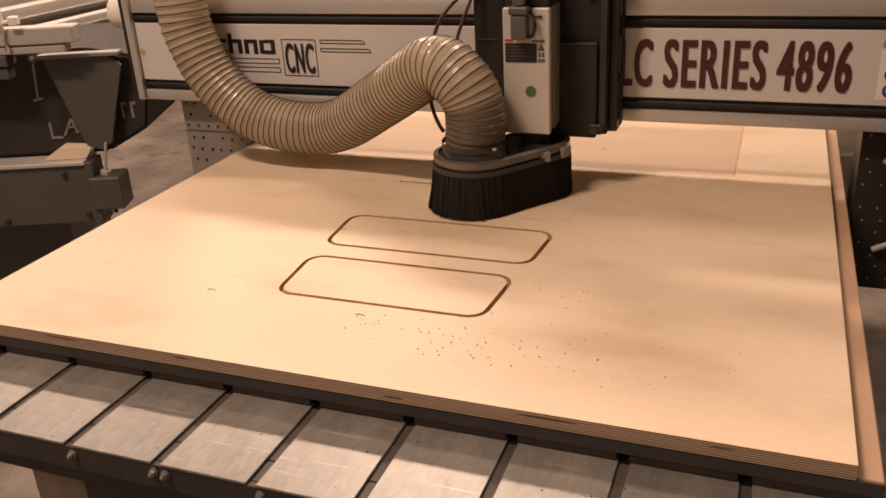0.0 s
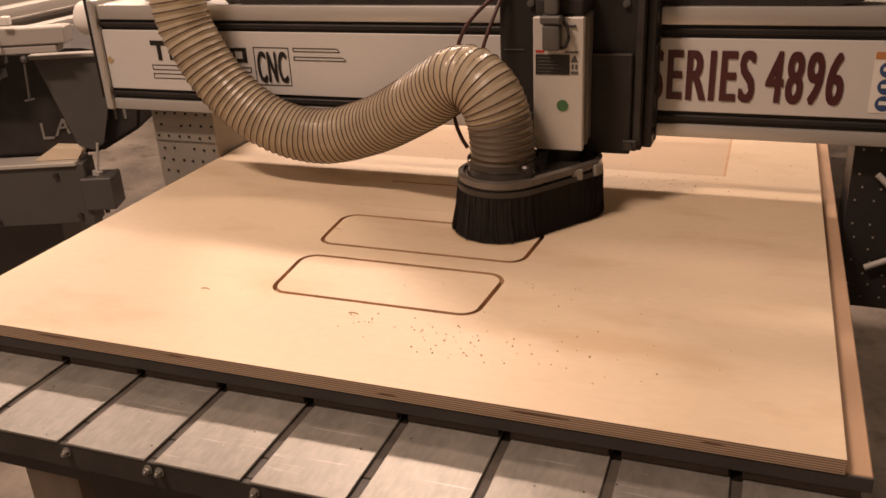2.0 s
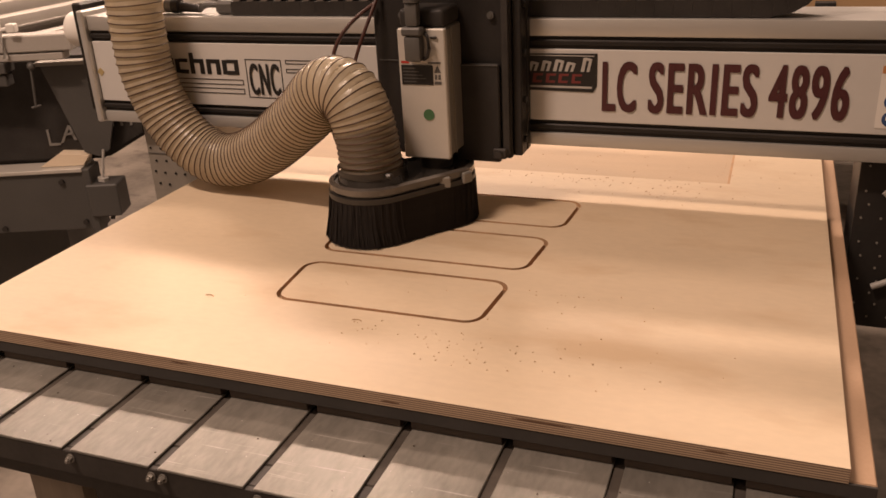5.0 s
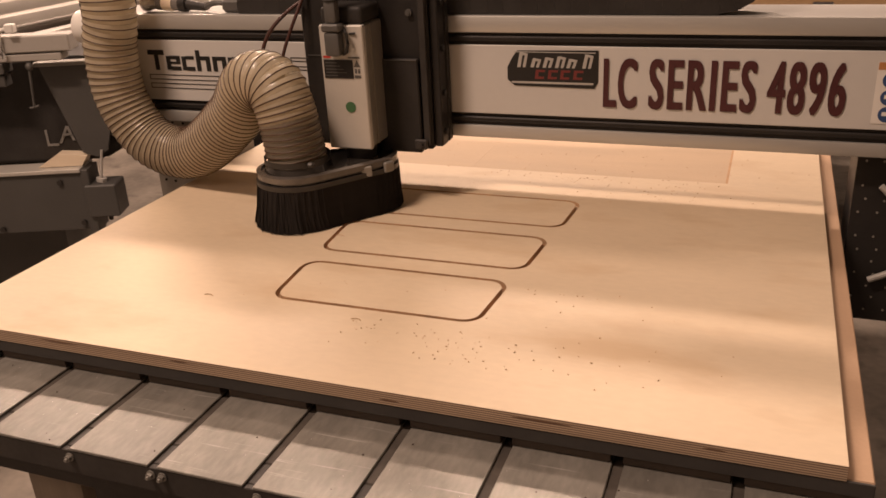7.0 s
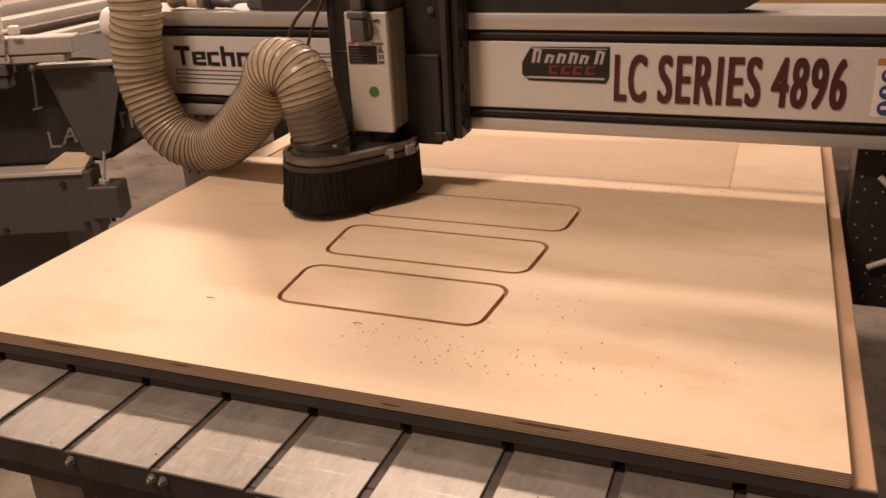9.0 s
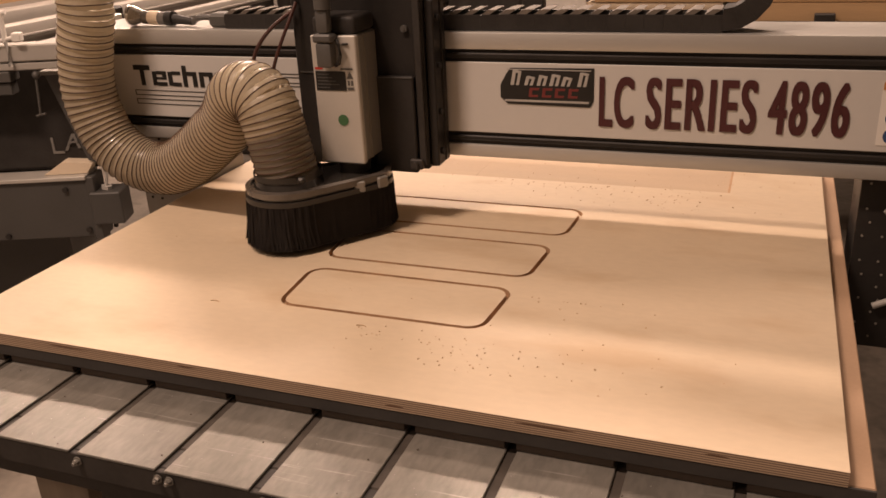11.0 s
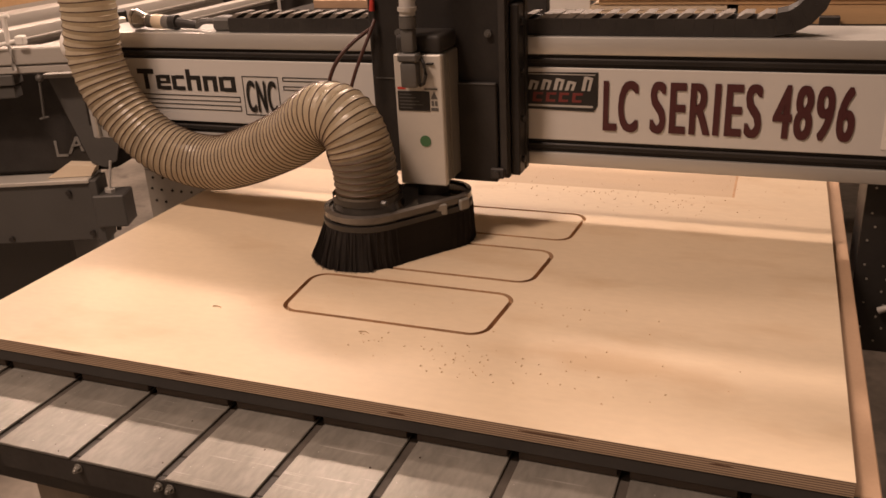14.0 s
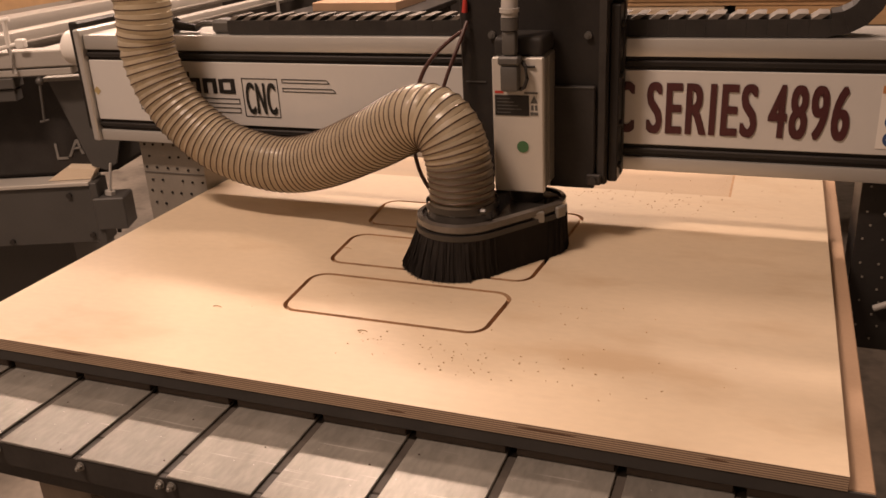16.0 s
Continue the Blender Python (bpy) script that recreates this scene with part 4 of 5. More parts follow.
def dust_shoe():
    s = thing("dust_shoe", "grey dust shoe with a skirt of black bristles", "dust shoe")
    bm = bmesh.new()
    prism(bm, [(p.x, p.y) for p in shoe_outline(-0.004)], Z_SHOE + 0.0005, Z_SHOE + 0.022, "z")
    cyl(bm, (PORT.x, PORT.y, Z_SHOE + 0.022), (PORT.x, PORT.y, Z_SHOE + 0.034), 0.060, 0.056, 36)
    part("shoe_body", bm, M_CAST, s)
    # rolled upper lip
    bm = bmesh.new()
    o, i = shoe_outline(0.0005), shoe_outline(-0.008)
    rows = [[bm.verts.new((p.x, p.y, z)) for p in q] for q, z in ((o, Z_SHOE + 0.014), (o, Z_SHOE + 0.0235), (i, Z_SHOE + 0.0255), (i, Z_SHOE + 0.0225))]
    k = len(o)
    for a, b in zip(rows, rows[1:]):
        for j in range(k):
            bm.faces.new((a[j], a[(j + 1) % k], b[(j + 1) % k], b[j]))
    bmesh.ops.recalc_face_normals(bm, faces=bm.faces)
    part("upper_lip", bm, M_LIP, s, "cloudy glossy plastic lip")
    # band round the rim
    bm = bmesh.new()
    o, i = shoe_outline(0.002), shoe_outline(-0.0035)
    rows = [[bm.verts.new((p.x, p.y, z)) for p in q] for q, z in ((i, Z_SHOE), (o, Z_SHOE), (o, Z_SHOE + 0.0085), (i, Z_SHOE + 0.0095))]
    k = len(o)
    for a, b in zip(rows, rows[1:] + rows[:1]):
        for j in range(k):
            bm.faces.new((a[j], a[(j + 1) % k], b[(j + 1) % k], b[j]))
    bmesh.ops.recalc_face_normals(bm, faces=bm.faces)
    part("band", bm, M_BAND, s, "scuffed metal band")
    for q in ((0.030, -0.054, 30), (0.058, -0.020, 60)):
        bm = bmesh.new()
        box(bm, -0.010, 0.010, -0.004, 0.004, 0, 0.019, 0.002)
        part("clamp_block", bm, M_SPIN_SIDE, s, at=pose(q[0], q[1], Z_SHOE + 0.001, 0, 0, q[2]))
    # hose clamp
    bm = bmesh.new()
    cyl(bm, (PORT.x, PORT.y, Z_SHOE + 0.036), (PORT.x, PORT.y, Z_SHOE + 0.046), 0.0585, n=40, caps=False)
    box(bm, PORT.x + 0.042, PORT.x + 0.055, PORT.y - 0.047, PORT.y - 0.036, Z_SHOE + 0.036, Z_SHOE + 0.046, 0.003)
    part("hose_clamp", bm, M_BAND, s, "bright hose clamp")
    # inner backing so that no light falls through the skirt
    rng = random.Random(3)
    pts = resample(shoe_outline(-0.002), 60)
    tufts = []
    for j, p in enumerate(pts):
        q, r = pts[j - 1], pts[(j + 1) % len(pts)]
        tan = (r - q).normalized()
        nor = Vector((tan.y, -tan.x))
        w = (r - q).length / 2
        bm = bmesh.new()
        for c in range(400):
            u = (rng.random() - 0.5) * w * 3.4
            v = rng.uniform(-0.012, 0.0025)
            ln = 0.0745 + rng.uniform(-0.0022, 0.001)
            fan = rng.uniform(0.0, 0.010) * (0.25 if nor.x > 0.25 else 1.0) + v * 0.15
            drift = rng.uniform(-0.004, 0.004)
            hw = rng.uniform(0.0004, 0.0008)
            a = [Vector((u - hw, v, 0)), Vector((u + hw, v, 0)), Vector((u, v - hw * 1.4, 0))]
            b = [x + Vector((drift * 0.4, fan * 0.45, -ln * 0.55)) for x in a]
            e = [Vector((drift, fan, -ln)) + x * 0.6 + Vector((u * 0.6, v * 0.4, 0)) for x in a]
            rr = [[bm.verts.new(x) for x in row] for row in (a, b, e)]
            for g0, g1 in zip(rr, rr[1:]):
                for k2 in range(3):
                    bm.faces.new((g0[k2], g0[(k2 + 1) % 3], g1[(k2 + 1) % 3], g1[k2]))
        box(bm, -w * 1.05, w * 1.05, -0.013, -0.0005, -0.070, 0.001)
        basis = Matrix(((tan.x, nor.x, 0, p.x), (tan.y, nor.y, 0, p.y), (0, 0, 1, Z_SHOE - 0.0005), (0, 0, 0, 1)))
        ob = new("bristle_tuft", mesh_of("bristle_tuft", bm, M_BRISTLE))
        ob.parent = s
        ob.matrix_basis = basis
        tufts.append((ob, basis, nor))
    return s, tufts


SHOE, TUFTS = dust_shoe()

# ---------------------------------------------------------------- the ribbed hose
RINGS = 138


def dust_hose():
    h = thing("dust_hose", "beige ribbed flexible dust hose with bronze wire helix", "hose")
    n = 28
    prof = ((-0.0092, 0.0497), (-0.0070, 0.0508), (-0.0044, 0.0513), (-0.0022, 0.0521), (0.0, 0.0525), (0.0022, 0.0521), (0.0044, 0.0513), (0.0070, 0.0508), (0.0092, 0.0497))
    bm = bmesh.new()
    rows = [[bm.verts.new((r * math.cos(a), r * math.sin(a), z)) for a in (2 * math.pi * k / n for k in range(n))] for z, r in prof]
    for a, b in zip(rows, rows[1:]):
        for k in range(n):
            bm.faces.new((a[k], a[(k + 1) % n], b[(k + 1) % n], b[k]))
    # wire ridge
    wire = ((-0.0013, 0.0521), (-0.0009, 0.0531), (0.0, 0.0535), (0.0009, 0.0531), (0.0013, 0.0521))
    rows = [[bm.verts.new((r * math.cos(a), r * math.sin(a), z)) for a in (2 * math.pi * k / n for k in range(n))] for z, r in wire]
    for a, b in zip(rows, rows[1:]):
        for k in range(n):
            bm.faces.new((a[k], a[(k + 1) % n], b[(k + 1) % n], b[k])).material_index = 1
    me = mesh_of("hose_ring", bm, M_HOSE, M_WIRE)
    me.polygons.foreach_set("use_smooth", [True] * len(me.polygons))
    end = me.copy()
    end.materials[0] = M_HOSE_END
    rings = []
    for i in range(RINGS):
        ob = new("hose_ring", end if i < 8 else me)
        ob.parent = h
        rings.append(ob)
    return rings


HOSE_RINGS = dust_hose()

# ---------------------------------------------------------------- the panel saw beside the table
# turned to face the camera; parts placed from pixel positions at a guessed depth
SAW = pose(-1.6, 1.373, 0, 0, 0, 21.6)
SU, SZ = 0.00193, 0.00207


def su(px):
    return (px - 169) * SU


def sh(px, py):
    """Across from a pixel position, skewed with height to cancel the camera's lean."""
    return su(px + 0.21 * (313 - py))


def sz(py):
    return 0.656 - (py - 313) * SZ


def panel_saw():
    s = thing("panel_saw", "grey and black sliding panel saw with white aluminium rails", "saw", SAW)
    # big black housing
    bm = bmesh.new()
    prism(bm, [(sh(-260, 309), sz(309)), (sh(190, 309), sz(309)), (sh(258, 272), sz(272)), (sh(258, 160), sz(160)), (sh(150, 140), sz(140)), (sh(-260, 140), sz(140))], 0.075, 0.62, "y")
    bmesh.ops.bevel(bm, geom=list(bm.edges), offset=0.012, segments=2, affect="EDGES")
    hs = part("housing", bm, M_BLACKP, s, "black saw housing with dull white marks")
    w = 0.008
    bm = bmesh.new()
    box(bm, sh(88, 268), sh(88, 268) + w, 0.0715, 0.0745, sz(282), sz(255))
    box(bm, sh(88, 268) + w, sh(108, 268), 0.0715, 0.0745, sz(282), sz(278))
    part("white_mark", bm, M_MARK, hs)
    bm = bmesh.new()
    prism(bm, [(sh(111, 278), sz(278)), (sh(116, 278), sz(278)), (sh(127, 250), sz(250)), (sh(122, 250), sz(250))], 0.0715, 0.0745, "y")
    prism(bm, [(sh(123, 250), sz(250)), (sh(128, 250), sz(250)), (sh(140, 274), sz(274)), (sh(135, 274), sz(274))], 0.0680, 0.0712, "y")
    prism(bm, [(sh(117, 266), sz(266)), (sh(134, 264), sz(264)), (sh(134, 261), sz(261)), (sh(118, 262), sz(262))], 0.0650, 0.0678, "y")
    part("white_mark", bm, M_MARK, hs)
    for x in (196, 212, 228):
        bm = bmesh.new()
        box(bm, sh(x, 240), sh(x, 240) + 0.008, 0.0715, 0.0745, sz(255), sz(228))
        box(bm, sh(x, 240) + 0.0081, sh(x + 10, 240), 0.0715, 0.0745, sz(233), sz(228))
        part("white_mark", bm, M_MARK, hs)
    # grey swing arm
    bm = bmesh.new()
    box(bm, sh(-260, 316), sh(166, 316), 0.0, 0.010, sz(416), sz(316), 0.002)
    box(bm, sh(158, 314), sh(172, 314), -0.006, 0.09, sz(420), sz(314), 0.002)
    arm = part("arm", bm, M_GREY, s, "grey painted steel arm")
    bm = bmesh.new()
    box(bm, sh(-260, 311), sh(160, 311), -0.012, 0.085, sz(317.5), sz(311), 0.002)
    part("arm_flange", bm, M_SPIN, arm)
    for px, py in ((121, 333), (148, 403), (4, 408)):
        bm = bmesh.new()
        cyl(bm, (su(px), -0.0005, sz(py)), (su(px), -0.010, sz(py)), 0.009, n=14)
        part("bolt", bm, M_DARK, arm)
    bm = bmesh.new()
    box(bm, sh(168, 339), sh(222, 339), -0.02, 0.08, sz(393), sz(339), 0.004)
    blk = part("end_block", bm, M_GREY, s)
    bm = bmesh.new()
    cyl(bm, (sh(193, 338), 0.02, sz(338)), (sh(193, 286), 0.02, sz(286)), 0.0045, n=12)
    cyl(bm, (sh(193, 338), 0.02, sz(338)), (sh(193, 332), 0.02, sz(332)), 0.018, n=6)
    part("screw", bm, M_SILVER, blk)
    bm = bmesh.new()
    cyl(bm, (sh(210, 404), 0.02, sz(404)), (sh(210, 393), 0.02, sz(393)), 0.008, n=12)
    part("stud", bm, M_DARK, blk)
    # hanging bracket
    bm = bmesh.new()
    prism(bm, [(sh(86, 148), sz(148)), (sh(190, 148), sz(148)), (sh(218, 165), sz(165)), (sh(202, 288), sz(288)), (sh(185, 298), sz(298)), (sh(160, 290), sz(290))], 0.03, 0.042, "y")
    part("bracket", bm, M_GREY, s, "grey triangular bracket")
    bm = bmesh.new()
    box(bm, sh(80, 143), sh(215, 143), 0.012, 0.06, sz(149), sz(143), 0.002)
    part("bracket_top", bm, M_SPIN_SIDE, s)
    # rails
    bm = bmesh.new()
    box(bm, sh(-260, 97), sh(152, 97), -0.05, 0.02, sz(122), sz(97), 0.004)
    box(bm, sh(-260, 124), sh(140, 124), -0.045, 0.015, sz(135), sz(124), 0.003)
    part("near_rail", bm, M_RAIL, s, "white aluminium rail")
    inv = SAW.inverted()
    for x, w, z0, z1 in ((-2.07, 0.06, 0.985, 1.030), (-2.20, 0.08, 1.035, 1.092), (-2.38, 0.12, 1.060, 1.125), (-2.58, 0.10, 1.09, 1.150)):
        bm = bmesh.new()
        box(bm, -w / 2, w / 2, 0.9, 4.2, z0, z1, 0.005, seg=2)
        box(bm, w / 2, w / 2 + 0.006, 0.9, 4.2, z0 + 0.012, z0 + 0.020, 0.001)
        part("long_rail", bm, M_RAIL, s, "white aluminium extrusion", at=inv @ pose(x, 0, 0))
    # bent rod handle, clamps and hanging screw
    bm = bmesh.new()
    o = 12
    tube(bm, [(sh(2 + o, 128), -0.06, sz(128)), (sh(3 + o, 80), -0.06, sz(80)), (sh(9 + o, 60), -0.06, sz(60)), (sh(22 + o, 50), -0.06, sz(50)), (sh(34 + o, 48), -0.06, sz(48))], 0.0075, 10)
    tube(bm, [(sh(26 + o, 50), -0.06, sz(50)), (sh(33 + o, 90), -0.06, sz(90)), (sh(41 + o, 128), -0.06, sz(128))], 0.0075, 10)
    tube(bm, [(sh(8 + o, 92), -0.06, sz(92)), (sh(52 + o, 84), -0.06, sz(84))], 0.0065, 10)
    box(bm, sh(44 + o, 78), sh(58 + o, 78), -0.075, -0.045, sz(91), sz(78), 0.003)
    part("handle", bm, M_WHITEP, s, "bent white rod handle")
    bm = bmesh.new()
    bmesh.ops.create_uvsphere(bm, u_segments=16, v_segments=10, radius=0.0125, matrix=Matrix.Translation((sh(88, 143), -0.04, sz(143))))
    cyl(bm, (sh(88, 150), -0.04, sz(150)), (sh(94, 204), -0.04, sz(204)), 0.0042, n=10)
    cyl(bm, (sh(87, 206), -0.04, sz(206)), (sh(102, 203), -0.04, sz(203)), 0.0035, n=10)
    part("clamp_screw", bm, M_GREYD, s)
    bm = bmesh.new()
    box(bm, sh(14, 136), sh(46, 136), -0.05, 0.02, sz(152), sz(136), 0.003)
    part("rail_clamp", bm, M_GREYD, s)
    bm = bmesh.new()
    box(bm, sh(-260, 153.5), sh(46, 153.5), -0.04, 0.01, sz(172), sz(153.5), 0.003)
    part("side_strip", bm, M_GREY, s)
    # foot
    bm = bmesh.new()
    box(bm, su(-260), su(60), 0.2, 0.6, 0, sz(325), 0.01)
    part("base", bm, M_GREY, s)
    return s


panel_saw()


def saw_clutter():
    bm = bmesh.new()
    prism(bm, [(su(85), sz(310)), (su(160), sz(310)), (su(172), sz(294)), (su(120), sz(290))], 0.02, 0.16, "y")
    ob = part("wood_offcut", bm, M_PALE)
    ob.matrix_basis = SAW
    tagged(ob, "small pale plywood offcut lying on the saw arm", "offcut")


saw_clutter()


# ---------------------------------------------------------------- stock and benches at the back
def lumber_stack(name, label, x0, x1, y0, y1, z0, n, t, mat, seed):
    st = thing(name, label, "lumber")
    rng = random.Random(seed)
    for i in range(n):
        bm = bmesh.new()
        j, k = rng.uniform(-0.02, 0.02), rng.uniform(-0.03, 0.03)
        box(bm, x0 + k, x1 + k, y0 + j, y1 + j, z0 + i * t + 0.0006, z0 + (i + 1) * t - 0.0006, 0.001)
        part("board", bm, mat, st)
    return st


def bench(name, label, x0, x1, y0, y1, z1, mat, top):
    b = thing(name, label, "workbench")
    bm = bmesh.new()
    box(bm, x0, x1, y0, y1, z1 - top, z1, 0.003)
    part("bench_top", bm, mat, b)
    for x in (x0 + 0.06, x1 - 0.06):
        for y in (y0 + 0.06, y1 - 0.06):
            bm = bmesh.new()
            box(bm, x - 0.04, x + 0.04, y - 0.04, y + 0.04, 0, z1 - top - 0.0005, 0.003)
            part("leg", bm, M_PINE, b)
    bm = bmesh.new()
    box(bm, x0 + 0.05, x1 - 0.05, y1 - 0.10, y1 - 0.02, 0.2, z1 - top - 0.01, 0.003)
    part("back_panel", bm, M_DARK, b)
    return b


bench("workbench", "long dark workbench with a black front rail", -0.55, 2.9, 3.0, 4.0, 0.929, M_BLACKP, 0.022)
lumber_stack("lumber_stack", "thick orange pine boards stacked on the bench", 0.30, 2.8, 3.03, 3.9, 0.9295, 1, 0.072, M_PINE, 2)
lumber_stack("lumber_stack", "stack of thin pine boards on thicker ones", -0.27, 2.75, 3.06, 3.9, 1.0025, 7, 0.020, M_PINE, 6)
lumber_stack("lumber_stack", "low stack of pine boards on the bench", -0.28, 0.29, 3.08, 3.9, 0.9295, 3, 0.024, M_PALE, 7)


def back_things():
    bm = bmesh.new()
    box(bm, 0.636, 0.712, 2.975, 3.02, 0.9295, 0.968, 0.003)
    box(bm, 0.640, 0.708, 2.97, 2.999, 0.900, 0.9290, 0.003)
    tagged(part("clamp", bm, M_BLACKP), "small black clamp on the edge of the bench", "clamp")
    bm = bmesh.new()
    box(bm, -0.475, -0.295, 3.10, 3.11, 0.9295, 1.22, 0.001)
    tagged(part("white_sheet", bm, M_WHITEP), "pale board standing upright on the bench", "board")
    bm = bmesh.new()
    box(bm, -0.60, -0.50, 3.15, 3.25, 0.9295, 1.6, 0.004)
    tagged(part("post", bm, M_BLACKP), "black steel post standing behind the bench", "post")
    # Added box in place of dark machinery, sized to keep the background dark.
    cb = thing("cabinet", "tall dark box standing in for dark machines at the back", "cabinet")
    bm = bmesh.new()
    box(bm, -2.6, -0.75, 3.7, 4.3, 0.0, 1.7, 0.006)
    part("body", bm, M_DARK, cb)
    for x0, x1 in ((-2.59, -1.69), (-1.67, -0.76)):
        bm = bmesh.new()
        box(bm, x0, x1, 3.685, 3.699, 0.05, 1.68, 0.003)
        part("front_slab", bm, M_DARK, cb)
    bm = bmesh.new()
    cyl(bm, (-1.98, 3.3, 0.0), (-1.98, 3.3, 1.8), 0.009, n=10)
    tagged(part("conduit", bm, M_SILVER), "thin bright metal conduit rising from the floor", "pipe")
    sh = thing("side_table", "dark side table with a pale board on it", "table")
    bm = bmesh.new()
    box(bm, -1.75, -1.05, 3.0, 3.5, 0.97, 0.995, 0.003)
    part("table_top", bm, M_DARK, sh)
    for x in (-1.70, -1.10):
        for y in (3.05, 3.45):
            bm = bmesh.new()
            box(bm, x - 0.025, x + 0.025, y - 0.025, y + 0.025, 0, 0.9695, 0.003)
            part("leg", bm, M_DARK, sh)
    bm = bmesh.new()
    box(bm, -1.62, -1.18, 3.02, 3.4, 0.9955, 1.035, 0.002)
    tagged(part("plank", bm, M_MDF), "thick pinkish-brown plank lying on the side table", "plank")
    cr = thing("crate", "open pine crate on the far saw rails", "crate")
    for b in ((-2.66, -2.36, 1.75, 1.775, 1.1505, 1.26), (-2.66, -2.36, 2.50, 2.525, 1.1505, 1.26), (-2.66, -2.64, 1.776, 2.499, 1.1505, 1.26), (-2.38, -2.36, 1.776, 2.499, 1.1505, 1.26)):
        bm = bmesh.new()
        box(bm, *b, 0.002)
        part("side", bm, M_PINE, cr)


back_things()


# ---------------------------------------------------------------- what moves
# seconds, cutter x, cutter y, cutter height change
RUN = [
    (0, 0.105, 0.686, 0), (0.5, 0.1475, 0.686, 0), (1, 0.190, 0.675, 0), (1.5, 0.196, 0.642, 0), (2, 0.193, 0.603, 0),
    (2.5, 0.180, 0.565, 0), (3, 0.140, 0.556, 0), (3.5, 0.098, 0.5555, 0), (4, 0.057, 0.555, 0), (4.5, 0.015, 0.555, 0),
    (5, -0.027, 0.555, 0), (5.5, -0.069, 0.555, 0), (6, -0.111, 0.555, 0), (6.5, -0.152, 0.5545, 0), (7, -0.181, 0.581, 0),
    (7.5, -0.186, 0.618, 0), (8, -0.190, 0.660, 0), (8.5, -0.177, 0.667, 0.006), (9, -0.176, 0.659, 0.016), (9.2, -0.176, 0.640, 0.020),
    (9.6, -0.175, 0.602, 0.026), (10.2, -0.173, 0.546, 0.026), (10.8, -0.171, 0.514, 0.016), (11.5, -0.171, 0.511, -0.004),
    (12, -0.172, 0.512, -0.010), (12.5, -0.157, 0.515, -0.012), (13, -0.115, 0.516, -0.012), (13.5, -0.0725, 0.5155, -0.012),
    (14, -0.030, 0.516, -0.012), (14.5, 0.012, 0.516, -0.012), (15, 0.054, 0.516, -0.012), (15.5, 0.0965, 0.5155, -0.012), (16, 0.139, 0.516, -0.012),
]

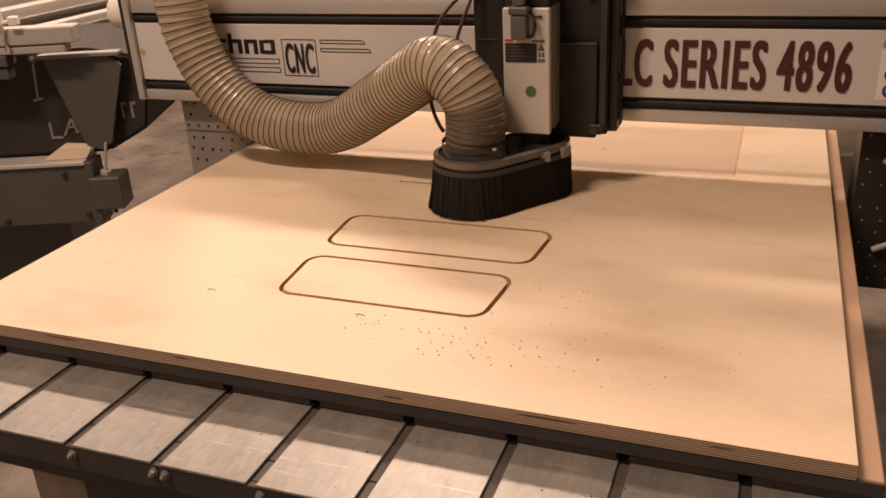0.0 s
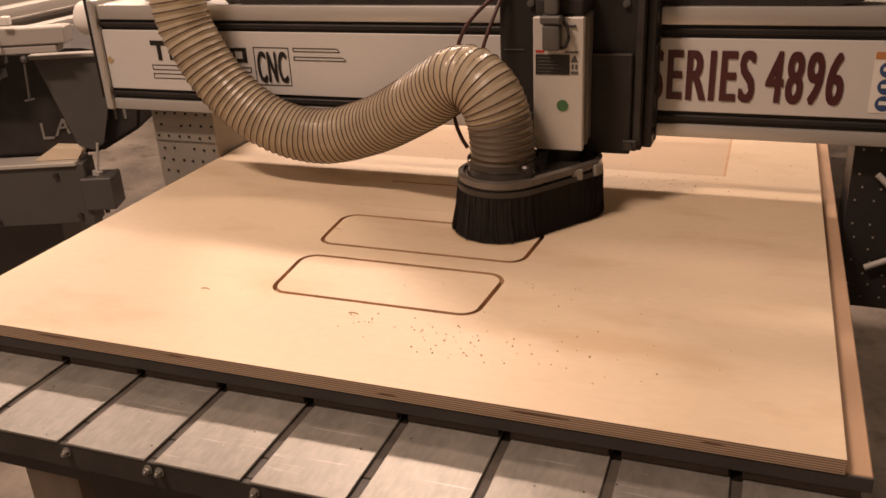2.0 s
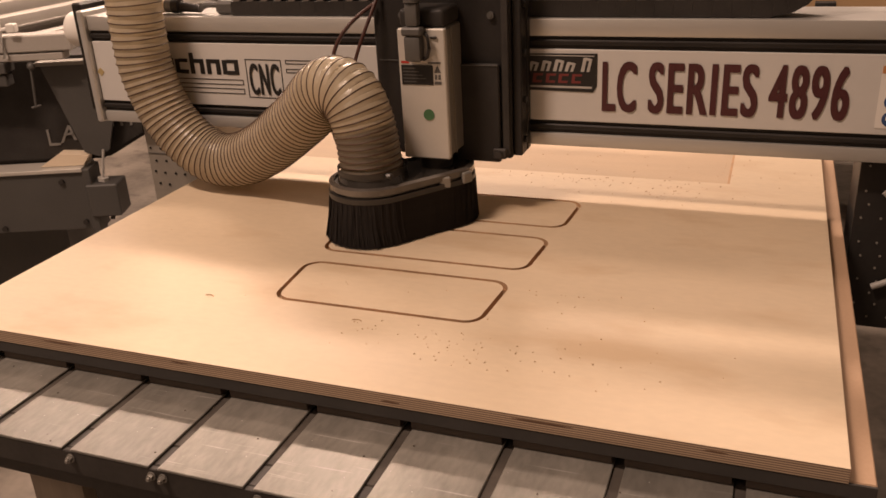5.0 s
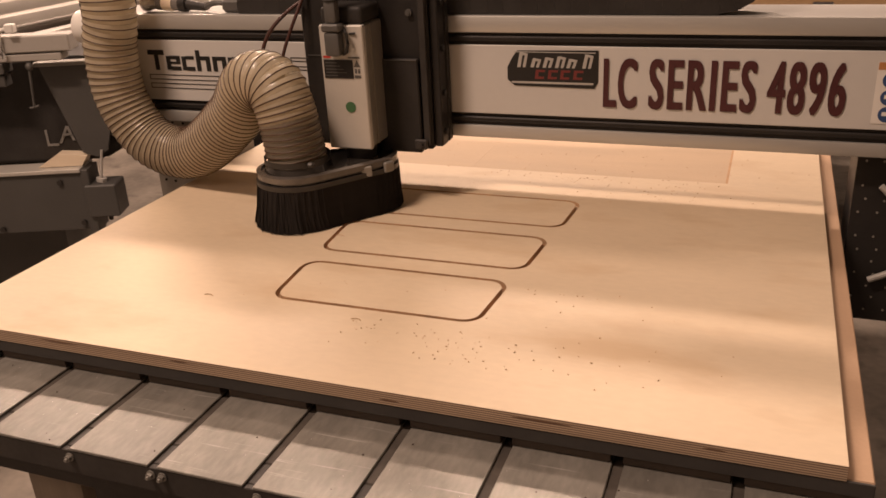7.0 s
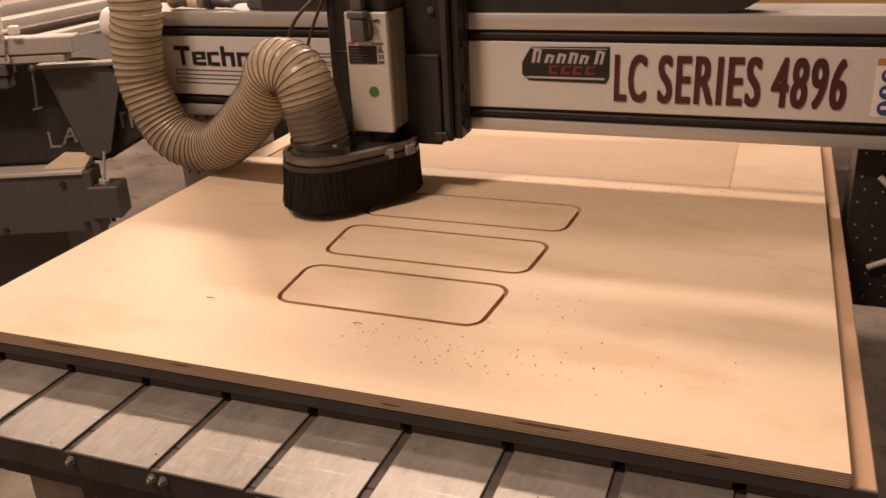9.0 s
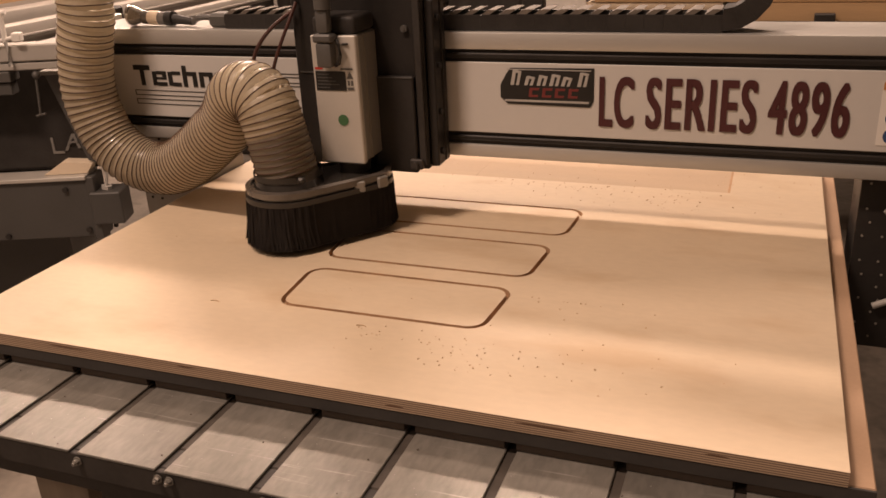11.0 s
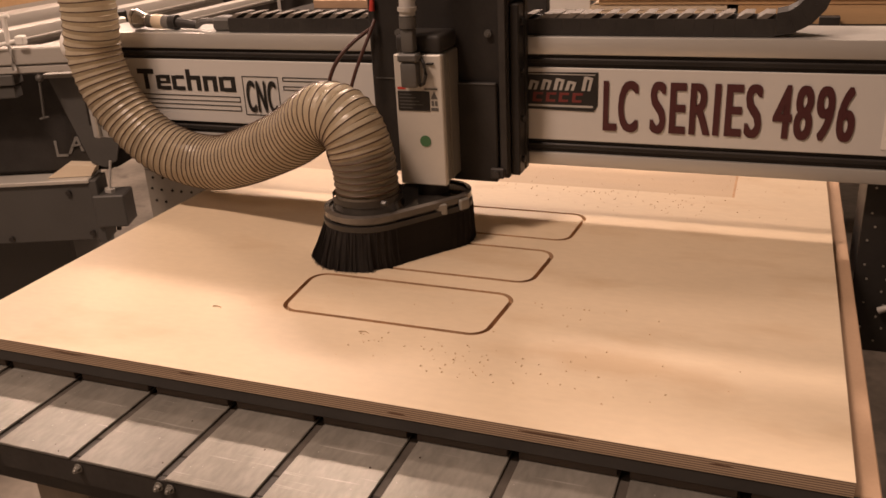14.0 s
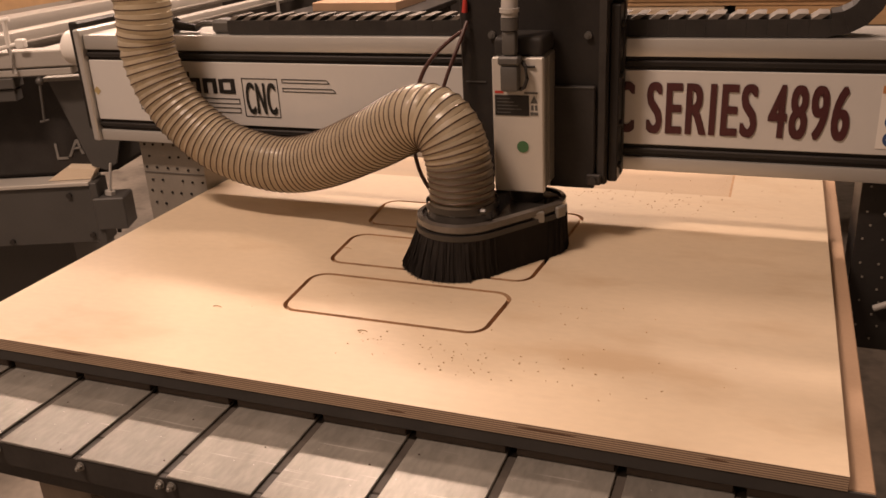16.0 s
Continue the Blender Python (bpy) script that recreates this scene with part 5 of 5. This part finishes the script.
# hose centre line from the port upwards, fitted to the camera's view with depth pushed back along its sight lines,
# as offsets (x, y, z) from the port foot, at a few times
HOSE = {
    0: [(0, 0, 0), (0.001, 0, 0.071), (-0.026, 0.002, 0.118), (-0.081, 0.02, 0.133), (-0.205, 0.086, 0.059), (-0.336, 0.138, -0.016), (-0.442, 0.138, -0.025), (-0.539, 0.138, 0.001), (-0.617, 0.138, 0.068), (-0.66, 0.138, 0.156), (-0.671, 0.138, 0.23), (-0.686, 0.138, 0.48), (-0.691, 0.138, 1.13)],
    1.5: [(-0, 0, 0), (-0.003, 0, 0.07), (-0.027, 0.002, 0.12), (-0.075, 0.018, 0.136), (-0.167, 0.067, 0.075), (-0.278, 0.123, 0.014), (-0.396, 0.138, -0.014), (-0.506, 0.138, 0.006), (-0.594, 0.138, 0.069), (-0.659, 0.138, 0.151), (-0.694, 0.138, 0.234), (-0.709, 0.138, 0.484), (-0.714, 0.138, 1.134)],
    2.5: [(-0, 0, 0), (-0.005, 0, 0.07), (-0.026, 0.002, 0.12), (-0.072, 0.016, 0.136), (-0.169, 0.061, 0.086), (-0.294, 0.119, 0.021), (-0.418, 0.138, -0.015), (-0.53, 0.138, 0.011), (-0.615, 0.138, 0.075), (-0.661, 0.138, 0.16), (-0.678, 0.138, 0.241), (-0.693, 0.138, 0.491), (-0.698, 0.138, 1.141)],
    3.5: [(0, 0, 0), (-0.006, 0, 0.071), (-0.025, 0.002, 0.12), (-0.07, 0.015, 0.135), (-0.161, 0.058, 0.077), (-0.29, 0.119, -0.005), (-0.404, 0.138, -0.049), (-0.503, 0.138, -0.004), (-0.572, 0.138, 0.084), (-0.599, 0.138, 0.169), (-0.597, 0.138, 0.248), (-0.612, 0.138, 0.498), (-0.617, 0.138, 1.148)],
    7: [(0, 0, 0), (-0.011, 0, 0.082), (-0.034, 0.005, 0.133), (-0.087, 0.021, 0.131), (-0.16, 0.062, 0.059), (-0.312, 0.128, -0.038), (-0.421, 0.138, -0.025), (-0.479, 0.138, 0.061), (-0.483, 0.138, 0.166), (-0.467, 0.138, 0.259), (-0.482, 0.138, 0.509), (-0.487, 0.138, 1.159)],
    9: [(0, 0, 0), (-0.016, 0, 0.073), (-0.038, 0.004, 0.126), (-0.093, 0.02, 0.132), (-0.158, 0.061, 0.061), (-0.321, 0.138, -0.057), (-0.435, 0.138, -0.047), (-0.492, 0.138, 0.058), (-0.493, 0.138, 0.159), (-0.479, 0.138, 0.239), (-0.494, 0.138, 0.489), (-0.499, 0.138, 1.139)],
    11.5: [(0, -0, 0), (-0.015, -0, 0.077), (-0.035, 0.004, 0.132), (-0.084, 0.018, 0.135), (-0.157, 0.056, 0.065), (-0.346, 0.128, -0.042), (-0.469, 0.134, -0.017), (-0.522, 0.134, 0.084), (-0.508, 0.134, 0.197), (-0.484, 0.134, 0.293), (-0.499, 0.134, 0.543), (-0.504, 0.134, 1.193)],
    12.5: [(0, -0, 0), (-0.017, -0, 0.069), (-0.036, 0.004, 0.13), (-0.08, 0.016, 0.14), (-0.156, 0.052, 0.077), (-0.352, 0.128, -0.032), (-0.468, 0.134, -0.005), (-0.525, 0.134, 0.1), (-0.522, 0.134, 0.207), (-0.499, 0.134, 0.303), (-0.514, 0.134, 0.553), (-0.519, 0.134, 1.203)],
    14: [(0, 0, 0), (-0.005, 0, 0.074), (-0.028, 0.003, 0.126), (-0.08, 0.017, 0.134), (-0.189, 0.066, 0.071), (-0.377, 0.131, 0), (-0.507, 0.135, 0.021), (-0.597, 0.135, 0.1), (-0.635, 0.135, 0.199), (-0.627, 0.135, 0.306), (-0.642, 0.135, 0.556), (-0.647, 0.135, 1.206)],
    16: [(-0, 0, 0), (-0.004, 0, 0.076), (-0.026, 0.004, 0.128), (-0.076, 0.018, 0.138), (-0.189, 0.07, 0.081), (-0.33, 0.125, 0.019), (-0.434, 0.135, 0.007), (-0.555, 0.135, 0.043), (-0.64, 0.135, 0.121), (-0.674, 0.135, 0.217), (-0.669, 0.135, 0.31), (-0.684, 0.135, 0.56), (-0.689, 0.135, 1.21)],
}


def run_at(t):
    for a, b in zip(RUN, RUN[1:]):
        if a[0] <= t <= b[0]:
            f = (t - a[0]) / (b[0] - a[0])
            return [p + (q - p) * f for p, q in zip(a[1:], b[1:])]
    return list(RUN[-1][1:])


def spline(pts, per=12):
    """Catmull-Rom through points."""
    pts = [Vector(p) for p in pts]
    ext = [pts[0] * 2 - pts[1]] + pts + [pts[-1] * 2 - pts[-2]]
    out = []
    for i in range(1, len(ext) - 2):
        p0, p1, p2, p3 = ext[i - 1:i + 3]
        for k in range(per):
            t = k / per
            out.append(0.5 * ((2 * p1) + (p2 - p0) * t + (2 * p0 - 5 * p1 + 4 * p2 - p3) * t * t + (3 * p1 - p0 - 3 * p2 + p3) * t ** 3))
    out.append(pts[-1])
    return out


def spacing(k):
    """Distance from ring k to the next: drawn out near the port and at the hanging end, pushed together in the sag."""
    if k < 15:
        return 0.0104
    if k < 27:
        return 0.0104 + (k - 15) * 0.00018
    return min(0.0172, 0.0126 + max(0, k - 58) * 0.0002)


def along(pts, count):
    """Points along the line at the rings' spacing; straight on past the end."""
    d = [0.0]
    for a, b in zip(pts, pts[1:]):
        d.append(d[-1] + (b - a).length)
    out, i, s = [], 0, 0.0
    for k in range(count):
        while i < len(d) - 2 and d[i + 1] < s:
            i += 1
        f = (s - d[i]) / (d[i + 1] - d[i])
        out.append(pts[i] + (pts[i + 1] - pts[i]) * f)
        s += spacing(k)
    return out


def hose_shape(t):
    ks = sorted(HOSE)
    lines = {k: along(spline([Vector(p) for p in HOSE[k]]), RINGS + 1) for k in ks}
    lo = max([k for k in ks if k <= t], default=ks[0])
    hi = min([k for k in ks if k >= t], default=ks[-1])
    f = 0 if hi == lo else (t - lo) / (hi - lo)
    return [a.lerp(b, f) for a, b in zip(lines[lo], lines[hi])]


def motions():
    walk(GANTRY, [(t, pose(0, y, 0)) for t, x, y, z in RUN])
    walk(CHAIN, [(t, pose(0, y, 0)) for t, x, y, z in RUN])
    walk(JAR, [(t, pose(0, y, 0)) for t, x, y, z in RUN])
    walk(CHAIN_BEND, [(t, pose(0.486 + 0.5 * x, y, 0)) for t, x, y, z in RUN])
    walk(CARRIAGE, [(t, pose(x, y, 0)) for t, x, y, z in RUN])
    walk(SPINDLE, [(t, pose(x, y, z + 0.009)) for t, x, y, z in RUN])
    walk(SHOE, [(t, pose(x, y, z)) for t, x, y, z in RUN])
    # bristles lean when the shoe is pressed down and dragged
    for ob, basis, nor in TUFTS:
        rows = []
        for t, press in ((0, 0.15), (6.3, 0.15), (8.2, 0.12), (9, -0.05), (11, -0.05), (11.6, 0.3), (12.2, 1.5), (12.7, 1.5), (13.6, 1.0), (16, 1.0)):
            out = max(0.0, -nor.x) * 13 * press + (0.5 if nor.x > 0.25 else 5) * press
            rows.append((t, basis @ pose(0, 0, 0, out, 0, 0)))
        walk(ob, rows)
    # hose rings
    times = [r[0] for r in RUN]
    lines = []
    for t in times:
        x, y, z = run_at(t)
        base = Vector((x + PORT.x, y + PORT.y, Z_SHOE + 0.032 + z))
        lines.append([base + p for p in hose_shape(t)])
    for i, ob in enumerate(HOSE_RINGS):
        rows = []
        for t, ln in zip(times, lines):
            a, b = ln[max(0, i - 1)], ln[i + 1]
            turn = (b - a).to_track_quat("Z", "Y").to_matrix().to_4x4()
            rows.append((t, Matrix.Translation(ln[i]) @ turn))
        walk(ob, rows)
    # strips of the last groove sink as the cutter passes
    samples = [(k * 0.05, *run_at(k * 0.05)) for k in range(0, 170)]
    for ob, mid in STRIPS:
        best = min(samples, key=lambda s: (s[1] - mid.x) ** 2 + (s[2] - mid.y) ** 2)
        near = math.hypot(best[1] - mid.x, best[2] - mid.y)
        down = -(GROOVE_D - 0.0025)
        if near > 0.025 or best[0] < 0.25:
            walk(ob, [(0, pose(0, 0, ZS + down)), (16, pose(0, 0, ZS + down))])
        else:
            t0 = min(best[0], 15.0)
            walk(ob, [(0, pose(0, 0, ZS)), (t0, pose(0, 0, ZS)), (t0 + 0.2, pose(0, 0, ZS + down)), (16, pose(0, 0, ZS + down))])


motions()
